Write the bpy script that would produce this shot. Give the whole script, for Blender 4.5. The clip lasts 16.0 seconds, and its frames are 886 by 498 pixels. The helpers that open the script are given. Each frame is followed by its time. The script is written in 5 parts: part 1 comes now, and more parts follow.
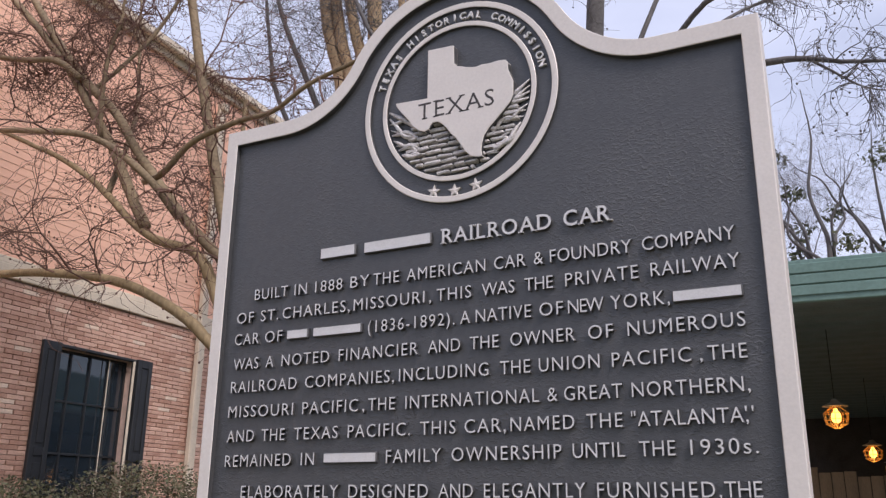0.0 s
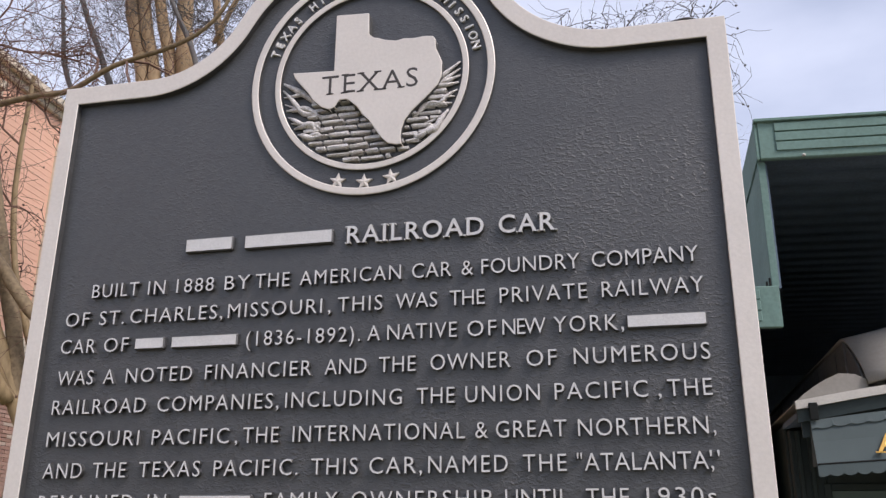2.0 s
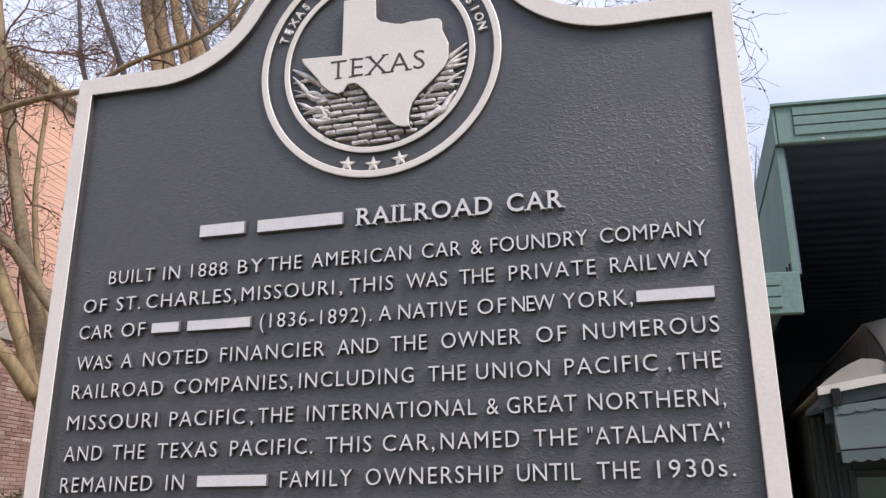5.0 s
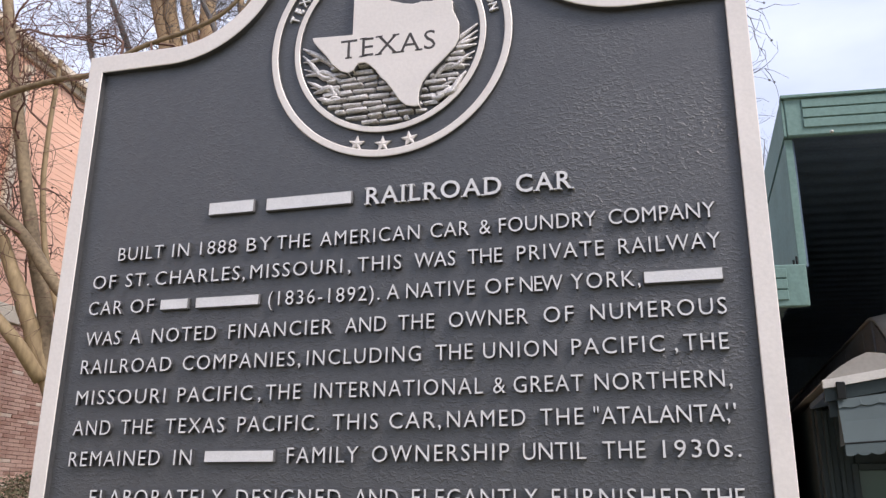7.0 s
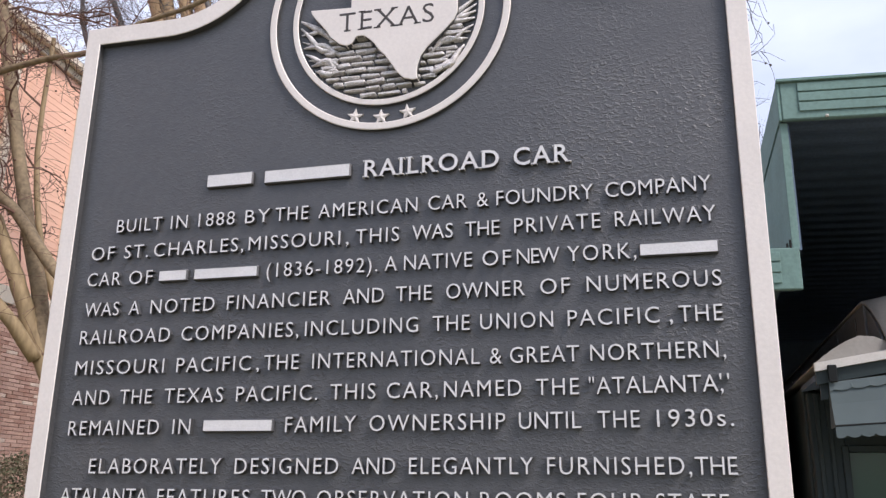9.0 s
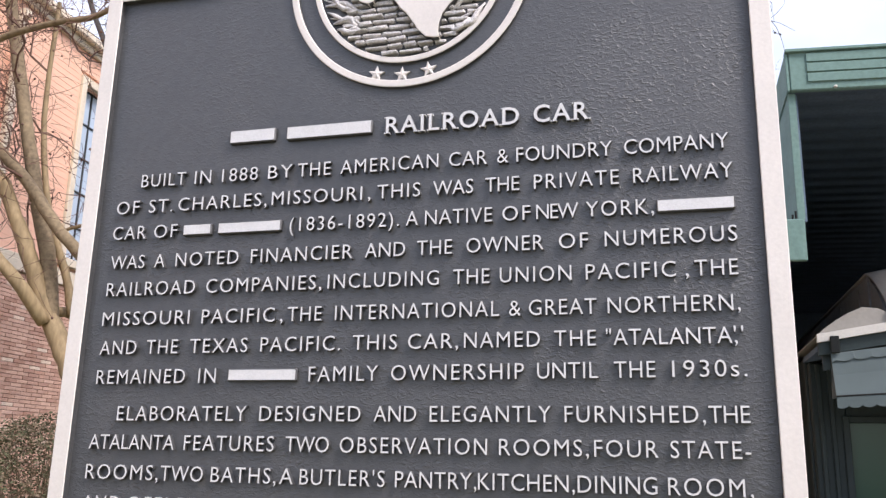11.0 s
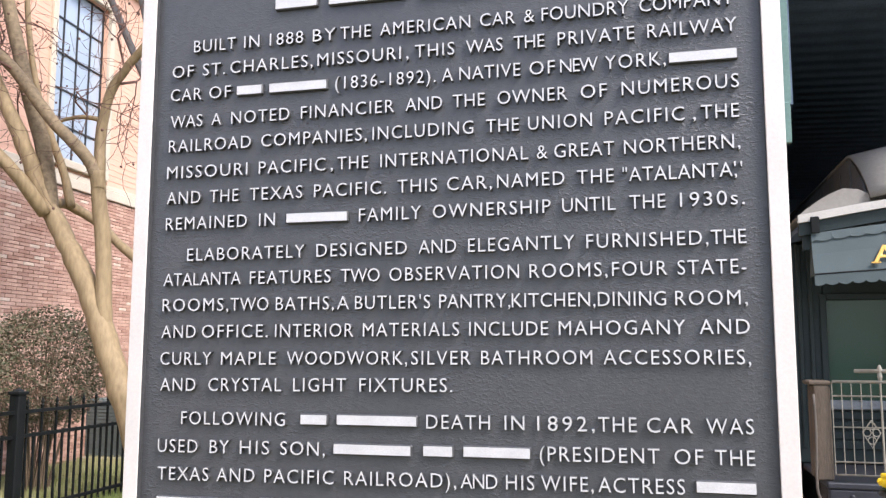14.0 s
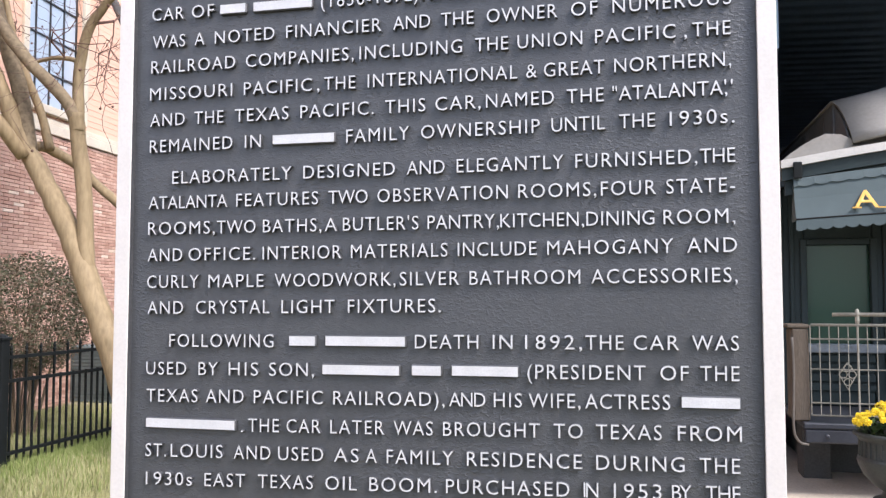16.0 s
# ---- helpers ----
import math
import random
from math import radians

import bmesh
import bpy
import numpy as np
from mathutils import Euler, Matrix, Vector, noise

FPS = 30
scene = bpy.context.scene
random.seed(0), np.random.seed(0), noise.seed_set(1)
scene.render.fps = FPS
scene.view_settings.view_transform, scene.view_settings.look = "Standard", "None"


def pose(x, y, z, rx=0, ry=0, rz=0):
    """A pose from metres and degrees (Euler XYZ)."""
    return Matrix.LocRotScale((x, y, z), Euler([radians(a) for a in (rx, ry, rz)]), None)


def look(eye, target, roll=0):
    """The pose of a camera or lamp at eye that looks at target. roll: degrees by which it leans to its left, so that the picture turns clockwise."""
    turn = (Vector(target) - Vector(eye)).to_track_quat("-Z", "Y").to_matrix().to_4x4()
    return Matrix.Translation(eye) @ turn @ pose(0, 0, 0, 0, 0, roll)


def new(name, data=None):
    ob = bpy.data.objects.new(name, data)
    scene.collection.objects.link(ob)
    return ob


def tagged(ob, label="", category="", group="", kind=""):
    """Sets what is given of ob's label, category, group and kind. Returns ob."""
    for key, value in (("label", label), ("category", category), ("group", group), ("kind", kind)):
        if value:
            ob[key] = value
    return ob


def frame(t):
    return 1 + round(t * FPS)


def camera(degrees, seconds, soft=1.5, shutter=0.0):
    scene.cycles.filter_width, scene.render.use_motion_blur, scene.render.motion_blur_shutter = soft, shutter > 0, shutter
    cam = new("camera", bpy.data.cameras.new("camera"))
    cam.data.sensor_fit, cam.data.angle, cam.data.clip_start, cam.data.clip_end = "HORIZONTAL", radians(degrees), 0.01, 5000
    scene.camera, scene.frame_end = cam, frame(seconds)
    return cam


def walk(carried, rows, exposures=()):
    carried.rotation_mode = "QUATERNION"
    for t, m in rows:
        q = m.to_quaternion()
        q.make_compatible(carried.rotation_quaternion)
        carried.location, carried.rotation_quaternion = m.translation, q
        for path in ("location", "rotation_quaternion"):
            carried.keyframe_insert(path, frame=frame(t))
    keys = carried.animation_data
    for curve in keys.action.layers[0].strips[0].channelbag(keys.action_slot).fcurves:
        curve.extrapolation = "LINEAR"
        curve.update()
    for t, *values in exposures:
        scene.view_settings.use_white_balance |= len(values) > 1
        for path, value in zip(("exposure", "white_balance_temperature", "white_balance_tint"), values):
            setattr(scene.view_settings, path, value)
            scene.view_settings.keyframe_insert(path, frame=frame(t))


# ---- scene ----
cam = camera(55.0, 16.0, soft=1.35)
PATH = [
    (0, (0.425, -0.8, 1.485), (-0.491, 0.881, 2.062), 0.6),
    (0.2, (0.363, -0.786, 1.491), (-0.449, 0.951, 2.057), -0.1),
    (0.3, (0.334, -0.785, 1.499), (-0.412, 0.985, 2.056), -0.5),
    (0.5, (0.285, -0.785, 1.508), (-0.326, 1.036, 2.069), -0.7),
    (0.6, (0.265, -0.784, 1.509), (-0.298, 1.051, 2.069), -0.7),
    (0.8, (0.247, -0.775, 1.515), (-0.258, 1.075, 2.084), -0.6),
    (1, (0.253, -0.763, 1.522), (-0.232, 1.086, 2.108), -0.7),
    (1.5, (0.266, -0.728, 1.518), (-0.204, 1.121, 2.117), -0.0),
    (2, (0.257, -0.712, 1.515), (-0.2, 1.134, 2.134), 0.3),
    (2.5, (0.249, -0.711, 1.51), (-0.209, 1.134, 2.131), 0.2),
    (3, (0.25, -0.717, 1.505), (-0.216, 1.127, 2.123), -0.0),
    (5.5, (0.267, -0.712, 1.499), (-0.242, 1.126, 2.1), -0.1),
    (6, (0.26, -0.713, 1.495), (-0.253, 1.125, 2.092), 0.3),
    (6.5, (0.258, -0.713, 1.493), (-0.256, 1.127, 2.083), 0.4),
    (7, (0.263, -0.712, 1.492), (-0.252, 1.131, 2.073), 0.5),
    (7.5, (0.265, -0.712, 1.491), (-0.247, 1.134, 2.065), 0.6),
    (8, (0.265, -0.714, 1.489), (-0.241, 1.136, 2.054), 0.7),
    (8.5, (0.264, -0.715, 1.484), (-0.24, 1.139, 2.041), 0.6),
    (9, (0.261, -0.715, 1.481), (-0.244, 1.142, 2.024), 0.7),
    (11.5, (0.247, -0.734, 1.454), (-0.27, 1.148, 1.892), 1.1),
    (12, (0.243, -0.74, 1.443), (-0.274, 1.153, 1.83), 0.9),
    (12.5, (0.229, -0.767, 1.429), (-0.281, 1.137, 1.77), 0.6),
    (13, (0.216, -0.807, 1.416), (-0.287, 1.104, 1.718), 0.5),
    (13.5, (0.224, -0.834, 1.406), (-0.274, 1.083, 1.681), 0.5),
    (14, (0.224, -0.833, 1.396), (-0.264, 1.092, 1.629), 0.1),
    (14.5, (0.221, -0.837, 1.388), (-0.259, 1.094, 1.588), -0.5),
    (15, (0.216, -0.836, 1.377), (-0.258, 1.1, 1.543), -0.5),
    (15.5, (0.212, -0.833, 1.372), (-0.259, 1.105, 1.508), -0.2),
    (16, (0.218, -0.829, 1.368), (-0.235, 1.116, 1.482), 0.0),
]
EXPOSURES = [(0.0, 0.28, 6330, 20), (1.0, 0.33, 6470, 17), (2.0, 0.38, 6460, 17), (3.0, 0.56, 6460, 17), (5.5, 0.66, 6410, 17), (7.0, 0.70, 6400, 17), (9.0, 0.71, 6350, 17),
             (11.5, 1.10, 6410, 17), (12.5, 1.23, 6350, 17), (14.0, 1.26, 6250, 16), (16.0, 1.22, 6100, 16)]
walk(cam, [(t, look(e, g, r)) for t, e, g, r in PATH], EXPOSURES)


# ---- light ----
world = bpy.data.worlds.new("world")
scene.world = world
world.use_nodes = True
wn, wl = world.node_tree.nodes, world.node_tree.links
wn.clear()
SUN_EL, SUN_ROT = radians(49), radians(121)
sky = wn.new("ShaderNodeTexSky")
sky.sky_type, sky.sun_disc, sky.sun_elevation, sky.sun_rotation = "NISHITA", False, SUN_EL, SUN_ROT
sky.air_density, sky.dust_density = 1.0, 2.0
coord = wn.new("ShaderNodeTexCoord")
cloud = wn.new("ShaderNodeTexNoise")
cloud.inputs["Scale"].default_value, cloud.inputs["Detail"].default_value = 2.2, 6.0
squash = wn.new("ShaderNodeMapping")
squash.inputs["Scale"].default_value = (1.0, 1.0, 2.5)
ramp = wn.new("ShaderNodeMapRange")
ramp.inputs["From Min"].default_value, ramp.inputs["From Max"].default_value = 0.36, 0.66
ramp.inputs["To Min"].default_value, ramp.inputs["To Max"].default_value = 0.30, 0.66
bank = wn.new("ShaderNodeVectorMath")              # the cloud thickens towards one side of the sky
bank.operation = "DOT_PRODUCT"
bank.inputs[1].default_value = (-0.9, 0.4, 0.0)
thick = wn.new("ShaderNodeMath")
thick.operation, thick.use_clamp = "MULTIPLY_ADD", True
thick.inputs[1].default_value = 0.40
mixer = wn.new("ShaderNodeMix")
mixer.data_type = "RGBA"
mixer.inputs["B"].default_value = (6.9, 7.5, 8.9, 1.0)
back = wn.new("ShaderNodeBackground")
back.inputs["Strength"].default_value = 0.105
wout = wn.new("ShaderNodeOutputWorld")
wl.new(coord.outputs["Generated"], squash.inputs["Vector"])
wl.new(squash.outputs["Vector"], cloud.inputs["Vector"])
wl.new(cloud.outputs["Fac"], ramp.inputs["Value"])
wl.new(coord.outputs["Generated"], bank.inputs[0])
wl.new(bank.outputs["Value"], thick.inputs[0])
wl.new(ramp.outputs["Result"], thick.inputs[2])
wl.new(thick.outputs["Value"], mixer.inputs["Factor"])
wl.new(sky.outputs["Color"], mixer.inputs["A"])
wl.new(mixer.outputs["Result"], back.inputs["Color"])
wl.new(back.outputs["Background"], wout.inputs["Surface"])

sun = new("sun", bpy.data.lights.new("sun", "SUN"))
sun.data.energy, sun.data.angle, sun.data.color = 2.2, radians(20), (1.0, 0.95, 0.88)
sun.matrix_world = look((6.0, -3.6, 8.0), (0.0, 0.0, 0.0))


# ---- materials ----
def material(name, color, rough=0.6, metal=0.0, vary=0.25, scale=6.0, fine=60.0, bump=0.15, stretch=(1, 1, 1), tint=None, island=0.0, coat=0.0, spec=0.5):
    """Painted, grained or weathered surface: two noises mix the colour, a third lifts the relief."""
    m = bpy.data.materials.new(name)
    m.use_nodes = True
    n, l = m.node_tree.nodes, m.node_tree.links
    bsdf = n["Principled BSDF"]
    bsdf.inputs["Roughness"].default_value, bsdf.inputs["Metallic"].default_value = rough, metal
    bsdf.inputs["Coat Weight"].default_value = coat
    bsdf.inputs["Specular IOR Level"].default_value = spec
    geo = n.new("ShaderNodeNewGeometry")
    mp = n.new("ShaderNodeMapping")
    mp.inputs["Scale"].default_value = stretch
    l.new(geo.outputs["Position"], mp.inputs["Vector"])
    big, small = n.new("ShaderNodeTexNoise"), n.new("ShaderNodeTexNoise")
    big.inputs["Scale"].default_value, small.inputs["Scale"].default_value = scale, fine
    big.inputs["Detail"].default_value, small.inputs["Detail"].default_value = 5.0, 4.0
    for t in (big, small):
        l.new(mp.outputs["Vector"], t.inputs["Vector"])
    add = n.new("ShaderNodeMath")
    add.operation = "ADD"
    l.new(big.outputs["Fac"], add.inputs[0])
    l.new(small.outputs["Fac"], add.inputs[1])
    last = add.outputs["Value"]
    if island:
        inf = n.new("ShaderNodeObjectInfo")
        mul = n.new("ShaderNodeMath")
        mul.operation = "MULTIPLY_ADD"
        mul.inputs[1].default_value = island
        l.new(inf.outputs["Random"], mul.inputs[0])
        l.new(last, mul.inputs[2])
        geo_mul = n.new("ShaderNodeMath")
        geo_mul.operation = "MULTIPLY_ADD"
        geo_mul.inputs[1].default_value = island
        l.new(geo.outputs["Random Per Island"], geo_mul.inputs[0])
        l.new(mul.outputs["Value"], geo_mul.inputs[2])
        last = geo_mul.outputs["Value"]
    rg = n.new("ShaderNodeMapRange")
    rg.inputs["From Min"].default_value, rg.inputs["From Max"].default_value = 0.7, 1.3 + 2 * island
    l.new(last, rg.inputs["Value"])
    mx = n.new("ShaderNodeMix")
    mx.data_type = "RGBA"
    lo = [c * (1 - vary) for c in color]
    hi = tint or [min(1.0, c * (1 + vary)) for c in color]
    mx.inputs["A"].default_value, mx.inputs["B"].default_value = (*lo, 1), (*hi, 1)
    l.new(rg.outputs["Result"], mx.inputs["Factor"])
    l.new(mx.outputs["Result"], bsdf.inputs["Base Color"])
    if bump:
        bp = n.new("ShaderNodeBump")
        bp.inputs["Strength"].default_value, bp.inputs["Distance"].default_value = bump, 0.01
        l.new(add.outputs["Value"], bp.inputs["Height"])
        l.new(bp.outputs["Normal"], bsdf.inputs["Normal"])
    return m


def glass_material(name, color, rough=0.05, spec=1.0):
    m = bpy.data.materials.new(name)
    m.use_nodes = True
    b = m.node_tree.nodes["Principled BSDF"]
    b.inputs["Base Color"].default_value = (*color, 1)
    b.inputs["Roughness"].default_value, b.inputs["Specular IOR Level"].default_value = rough, spec
    b.inputs["IOR"].default_value = 1.6
    return m


def glow_material(name, color, strength):
    m = bpy.data.materials.new(name)
    m.use_nodes = True
    b = m.node_tree.nodes["Principled BSDF"]
    b.inputs["Base Color"].default_value = (*color, 1)
    b.inputs["Emission Color"].default_value, b.inputs["Emission Strength"].default_value = (*color, 1), strength
    return m


def cast_field():
    """Dark paint over rough cast aluminium: pits, and short wrinkles that run mostly level."""
    m = material("dark_cast_paint", (0.051, 0.0520, 0.0545), 0.47, 0.0, 0.20, 7.0, 160.0, 0.0, spec=0.95)
    n, l = m.node_tree.nodes, m.node_tree.links
    geo = n.new("ShaderNodeNewGeometry")
    heights = []
    for sc, st, det in ((265.0, (0.72, 1.0, 1.25), 3.0), (520.0, (1.0, 1.0, 1.0), 2.0)):
        mp, tx = n.new("ShaderNodeMapping"), n.new("ShaderNodeTexNoise")
        mp.inputs["Scale"].default_value, mp.inputs["Rotation"].default_value = st, (0, radians(9), 0)
        tx.inputs["Scale"].default_value, tx.inputs["Detail"].default_value = sc, det
        tx.inputs["Distortion"].default_value = 0.7
        l.new(geo.outputs["Position"], mp.inputs["Vector"])
        l.new(mp.outputs["Vector"], tx.inputs["Vector"])
        heights.append(tx.outputs["Fac"])
    b1, b2 = n.new("ShaderNodeBump"), n.new("ShaderNodeBump")
    b1.inputs["Strength"].default_value, b1.inputs["Distance"].default_value = 0.85, 0.0014
    b2.inputs["Strength"].default_value, b2.inputs["Distance"].default_value = 0.25, 0.001
    worn, span = n.new("ShaderNodeTexNoise"), n.new("ShaderNodeMapRange")
    worn.inputs["Scale"].default_value, worn.inputs["Detail"].default_value = 7.0, 3.0
    span.inputs["From Min"].default_value, span.inputs["From Max"].default_value = 0.36, 0.66
    span.inputs["To Min"].default_value, span.inputs["To Max"].default_value = 0.12, 0.46
    l.new(geo.outputs["Position"], worn.inputs["Vector"])
    l.new(worn.outputs["Fac"], span.inputs["Value"])
    l.new(span.outputs["Result"], b1.inputs["Strength"])
    lumps = n.new("ShaderNodeMapRange")
    lumps.interpolation_type = "SMOOTHSTEP"
    lumps.inputs["From Min"].default_value, lumps.inputs["From Max"].default_value = 0.42, 0.80
    l.new(heights[0], lumps.inputs["Value"])
    l.new(lumps.outputs["Result"], b1.inputs["Height"])
    l.new(heights[1], b2.inputs["Height"])
    l.new(b1.outputs["Normal"], b2.inputs["Normal"])
    l.new(b2.outputs["Normal"], n["Principled BSDF"].inputs["Normal"])
    return m


FIELD = cast_field()
SILVER = material("cast_aluminium", (0.70, 0.65, 0.60), 0.42, 0.1, 0.06, 14.0, 300.0, 0.03)
LETTER = material("letter_aluminium", (0.63, 0.62, 0.61), 0.40, 0.1, 0.10, 40.0, 600.0, 0.06)
INK = material("dark_letter_paint", (0.052, 0.043, 0.038), 0.5)
STONE_RELIEF = material("relief_aluminium", (0.58, 0.555, 0.54), 0.40, 0.15, 0.40, 160.0, 700.0, 0.3)
BRICK = material("red_brick", (0.64, 0.31, 0.20), 0.85, 0.0, 0.48, 9.0, 90.0, 0.3, tint=(0.92, 0.64, 0.50), island=0.8)
BRICK_PALE = material("pale_brick", (0.72, 0.57, 0.45), 0.85, 0.0, 0.2, 9.0, 90.0, 0.35)
MORTAR = material("mortar", (0.60, 0.43, 0.35), 0.95, 0.0, 0.2, 14.0, 120.0, 0.4)
SIDING = material("peach_siding", (0.82, 0.49, 0.345), 0.65, 0.0, 0.07, 2.5, 40.0, 0.08, stretch=(1, 0.25, 2), island=0.2)
CREAM = material("cream_trim", (0.66, 0.57, 0.44), 0.6, 0.0, 0.12, 4.0, 60.0, 0.1)
SHUTTER = material("black_shutter", (0.022, 0.024, 0.026), 0.5, 0.0, 0.2, 6.0, 60.0, 0.1)
PANE = glass_material("window_glass", (0.02, 0.03, 0.04), 0.04)
# Pale blue base colour paints the reflected sky into the upper panes.
PANE_SKY = glass_material("sky_reflection_glass", (0.44, 0.52, 0.61), 0.06)
PANE_GREEN = glass_material("green_window_glass", (0.04, 0.085, 0.06), 0.12, 0.25)
ROOF_GREY = material("grey_roof", (0.17, 0.16, 0.15), 0.8, 0.0, 0.2)
GREEN = material("green_metal", (0.155, 0.245, 0.222), 0.7, 0.0, 0.14, 3.0, 40.0, 0.06, spec=0.1)
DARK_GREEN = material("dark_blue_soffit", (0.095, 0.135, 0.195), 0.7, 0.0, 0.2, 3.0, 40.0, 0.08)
CAR_GREEN = material("car_body_paint", (0.022, 0.034, 0.034), 0.5, 0.0, 0.15, 3.0, 50.0, 0.06, spec=0.3)
AWNING = material("awning_canvas", (0.068, 0.094, 0.098), 0.75, 0.0, 0.12, 5.0, 300.0, 0.12)
CAR_ROOF = material("car_roof_canvas", (0.28, 0.264, 0.238), 0.75, 0.0, 0.10, 3.0, 40.0, 0.06)
WHITE_TRIM = material("white_trim", (0.54, 0.52, 0.48), 0.5, 0.0, 0.1, 5.0, 70.0, 0.06)
GOLD = material("gold_leaf", (0.72, 0.43, 0.10), 0.35, 0.3, 0.1, 9.0, 80.0, 0.05)
BRASS = material("aged_railing", (0.30, 0.285, 0.235), 0.5, 0.3, 0.25, 8.0, 90.0, 0.1)
IRON = material("black_iron", (0.012, 0.014, 0.014), 0.6, 0.0, 0.25, 8.0, 120.0, 0.12, spec=0.15)
BARK = material("smooth_bark", (0.225, 0.16, 0.080), 0.75, 0.0, 0.22, 2.2, 45.0, 0.15, stretch=(1, 1, 0.3), tint=(0.36, 0.265, 0.145))
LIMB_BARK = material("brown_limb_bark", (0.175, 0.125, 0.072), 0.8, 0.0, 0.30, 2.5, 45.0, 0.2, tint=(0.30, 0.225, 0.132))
SILL_GREY = material("grey_sill", (0.21, 0.235, 0.25), 0.5, 0.0, 0.2)
VENT_GREY = material("dark_grey_panel", (0.12, 0.12, 0.12), 0.7, 0.0, 0.2)
SHRUB_STEM = material("shrub_stem", (0.19, 0.14, 0.09), 0.85, 0.0, 0.3)
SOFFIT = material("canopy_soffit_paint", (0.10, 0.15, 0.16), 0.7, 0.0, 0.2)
HOSE = material("dark_hose", (0.10, 0.085, 0.07), 0.6, 0.0, 0.2)
PLATFORM = material("dark_platform_paint", (0.026, 0.029, 0.037), 0.5, 0.0, 0.25, 5.0, 60.0, 0.1)
TAN_BARK = material("tan_trunk_bark", (0.34, 0.23, 0.125), 0.75, 0.0, 0.22, 2.2, 45.0, 0.15, stretch=(1, 1, 0.3), tint=(0.50, 0.36, 0.21))
TWIG = material("twig_bark", (0.135, 0.072, 0.052), 0.85, 0.0, 0.3, 6.0, 50.0, 0.1)
GREY_BARK = material("grey_bark", (0.115, 0.108, 0.105), 0.9, 0.0, 0.3, 6.0, 50.0, 0.3)
LEAF = material("shrub_leaf", (0.085, 0.098, 0.045), 0.75, 0.0, 0.3, 4.0, 30.0, 0.0, tint=(0.20, 0.195, 0.105), island=0.5)
BROWN_LEAF = material("brown_leaf", (0.17, 0.125, 0.08), 0.75, 0.0, 0.3, 4.0, 30.0, 0.0, tint=(0.29, 0.225, 0.15), island=0.5)
MISTLETOE = material("mistletoe_leaf", (0.085, 0.095, 0.050), 0.8, 0.0, 0.3, 4.0, 30.0, 0.0)
GRASS_SOIL = material("winter_lawn", (0.13, 0.125, 0.055), 0.95, 0.0, 0.35, 1.3, 35.0, 0.5, tint=(0.22, 0.195, 0.11))
GREEN_GRASS = material("green_grass_blade", (0.17, 0.27, 0.045), 0.7, 0.0, 0.35, 1.2, 20.0, 0.0, tint=(0.33, 0.37, 0.12), island=0.5)
GRASS = material("grass_blade", (0.26, 0.33, 0.075), 0.7, 0.0, 0.35, 1.2, 20.0, 0.0, tint=(0.56, 0.50, 0.28), island=0.5)
CONCRETE = material("concrete", (0.46, 0.40, 0.32), 0.9, 0.0, 0.2, 2.0, 60.0, 0.3)
URN_METAL = material("dark_urn", (0.046, 0.051, 0.046), 0.5, 0.3, 0.3, 8.0, 70.0, 0.2)
PETAL = material("yellow_petal", (0.84, 0.59, 0.008), 0.6, 0.0, 0.15, 20.0, 80.0, 0.0, tint=(0.90, 0.69, 0.015))
PLANT_LEAF = material("flower_leaf", (0.055, 0.095, 0.03), 0.6, 0.0, 0.3, 12.0, 60.0, 0.0)
TAN_BOARD = material("tan_board", (0.30, 0.23, 0.15), 0.8, 0.0, 0.25, 4.0, 60.0, 0.2, stretch=(3, 3, 0.4))
GREY_UNIT = material("grey_unit", (0.12, 0.15, 0.145), 0.6, 0.0, 0.15, 6.0, 60.0, 0.05)
GATE_WOOD = material("gate_wood", (0.09, 0.07, 0.05), 0.8, 0.0, 0.3, 5.0, 60.0, 0.3, stretch=(3, 3, 0.4))
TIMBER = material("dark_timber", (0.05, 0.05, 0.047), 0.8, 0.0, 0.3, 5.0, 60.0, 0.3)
AMBER = glow_material("amber_bulb", (1.0, 0.40, 0.06), 4.5)


# ---- builders ----
def mesh_of(name, verts, faces, mat, smooth=False):
    me = bpy.data.meshes.new(name)
    me.from_pydata([tuple(v) for v in verts], [], faces)
    me.update()
    me.materials.append(mat)
    if smooth:
        me.polygons.foreach_set("use_smooth", [True] * len(me.polygons))
    return me


def part(name, me, parent=None, label="", kind=""):
    ob = new(name, me)
    if parent is not None:
        ob.parent = parent
    return tagged(ob, label, kind=kind)


def thing(name, label, category, at=(0, 0, 0), group="", kind=""):
    ob = new(name)
    ob.location = at
    ob.empty_display_size = 0.1
    return tagged(ob, label, category, group, kind)


def own(ob, parent, at):
    """Hang a part built in world coordinates under a thing whose Empty stands at a place."""
    ob.parent = parent
    ob.matrix_parent_inverse = Matrix.Translation([-c for c in at])
    return ob


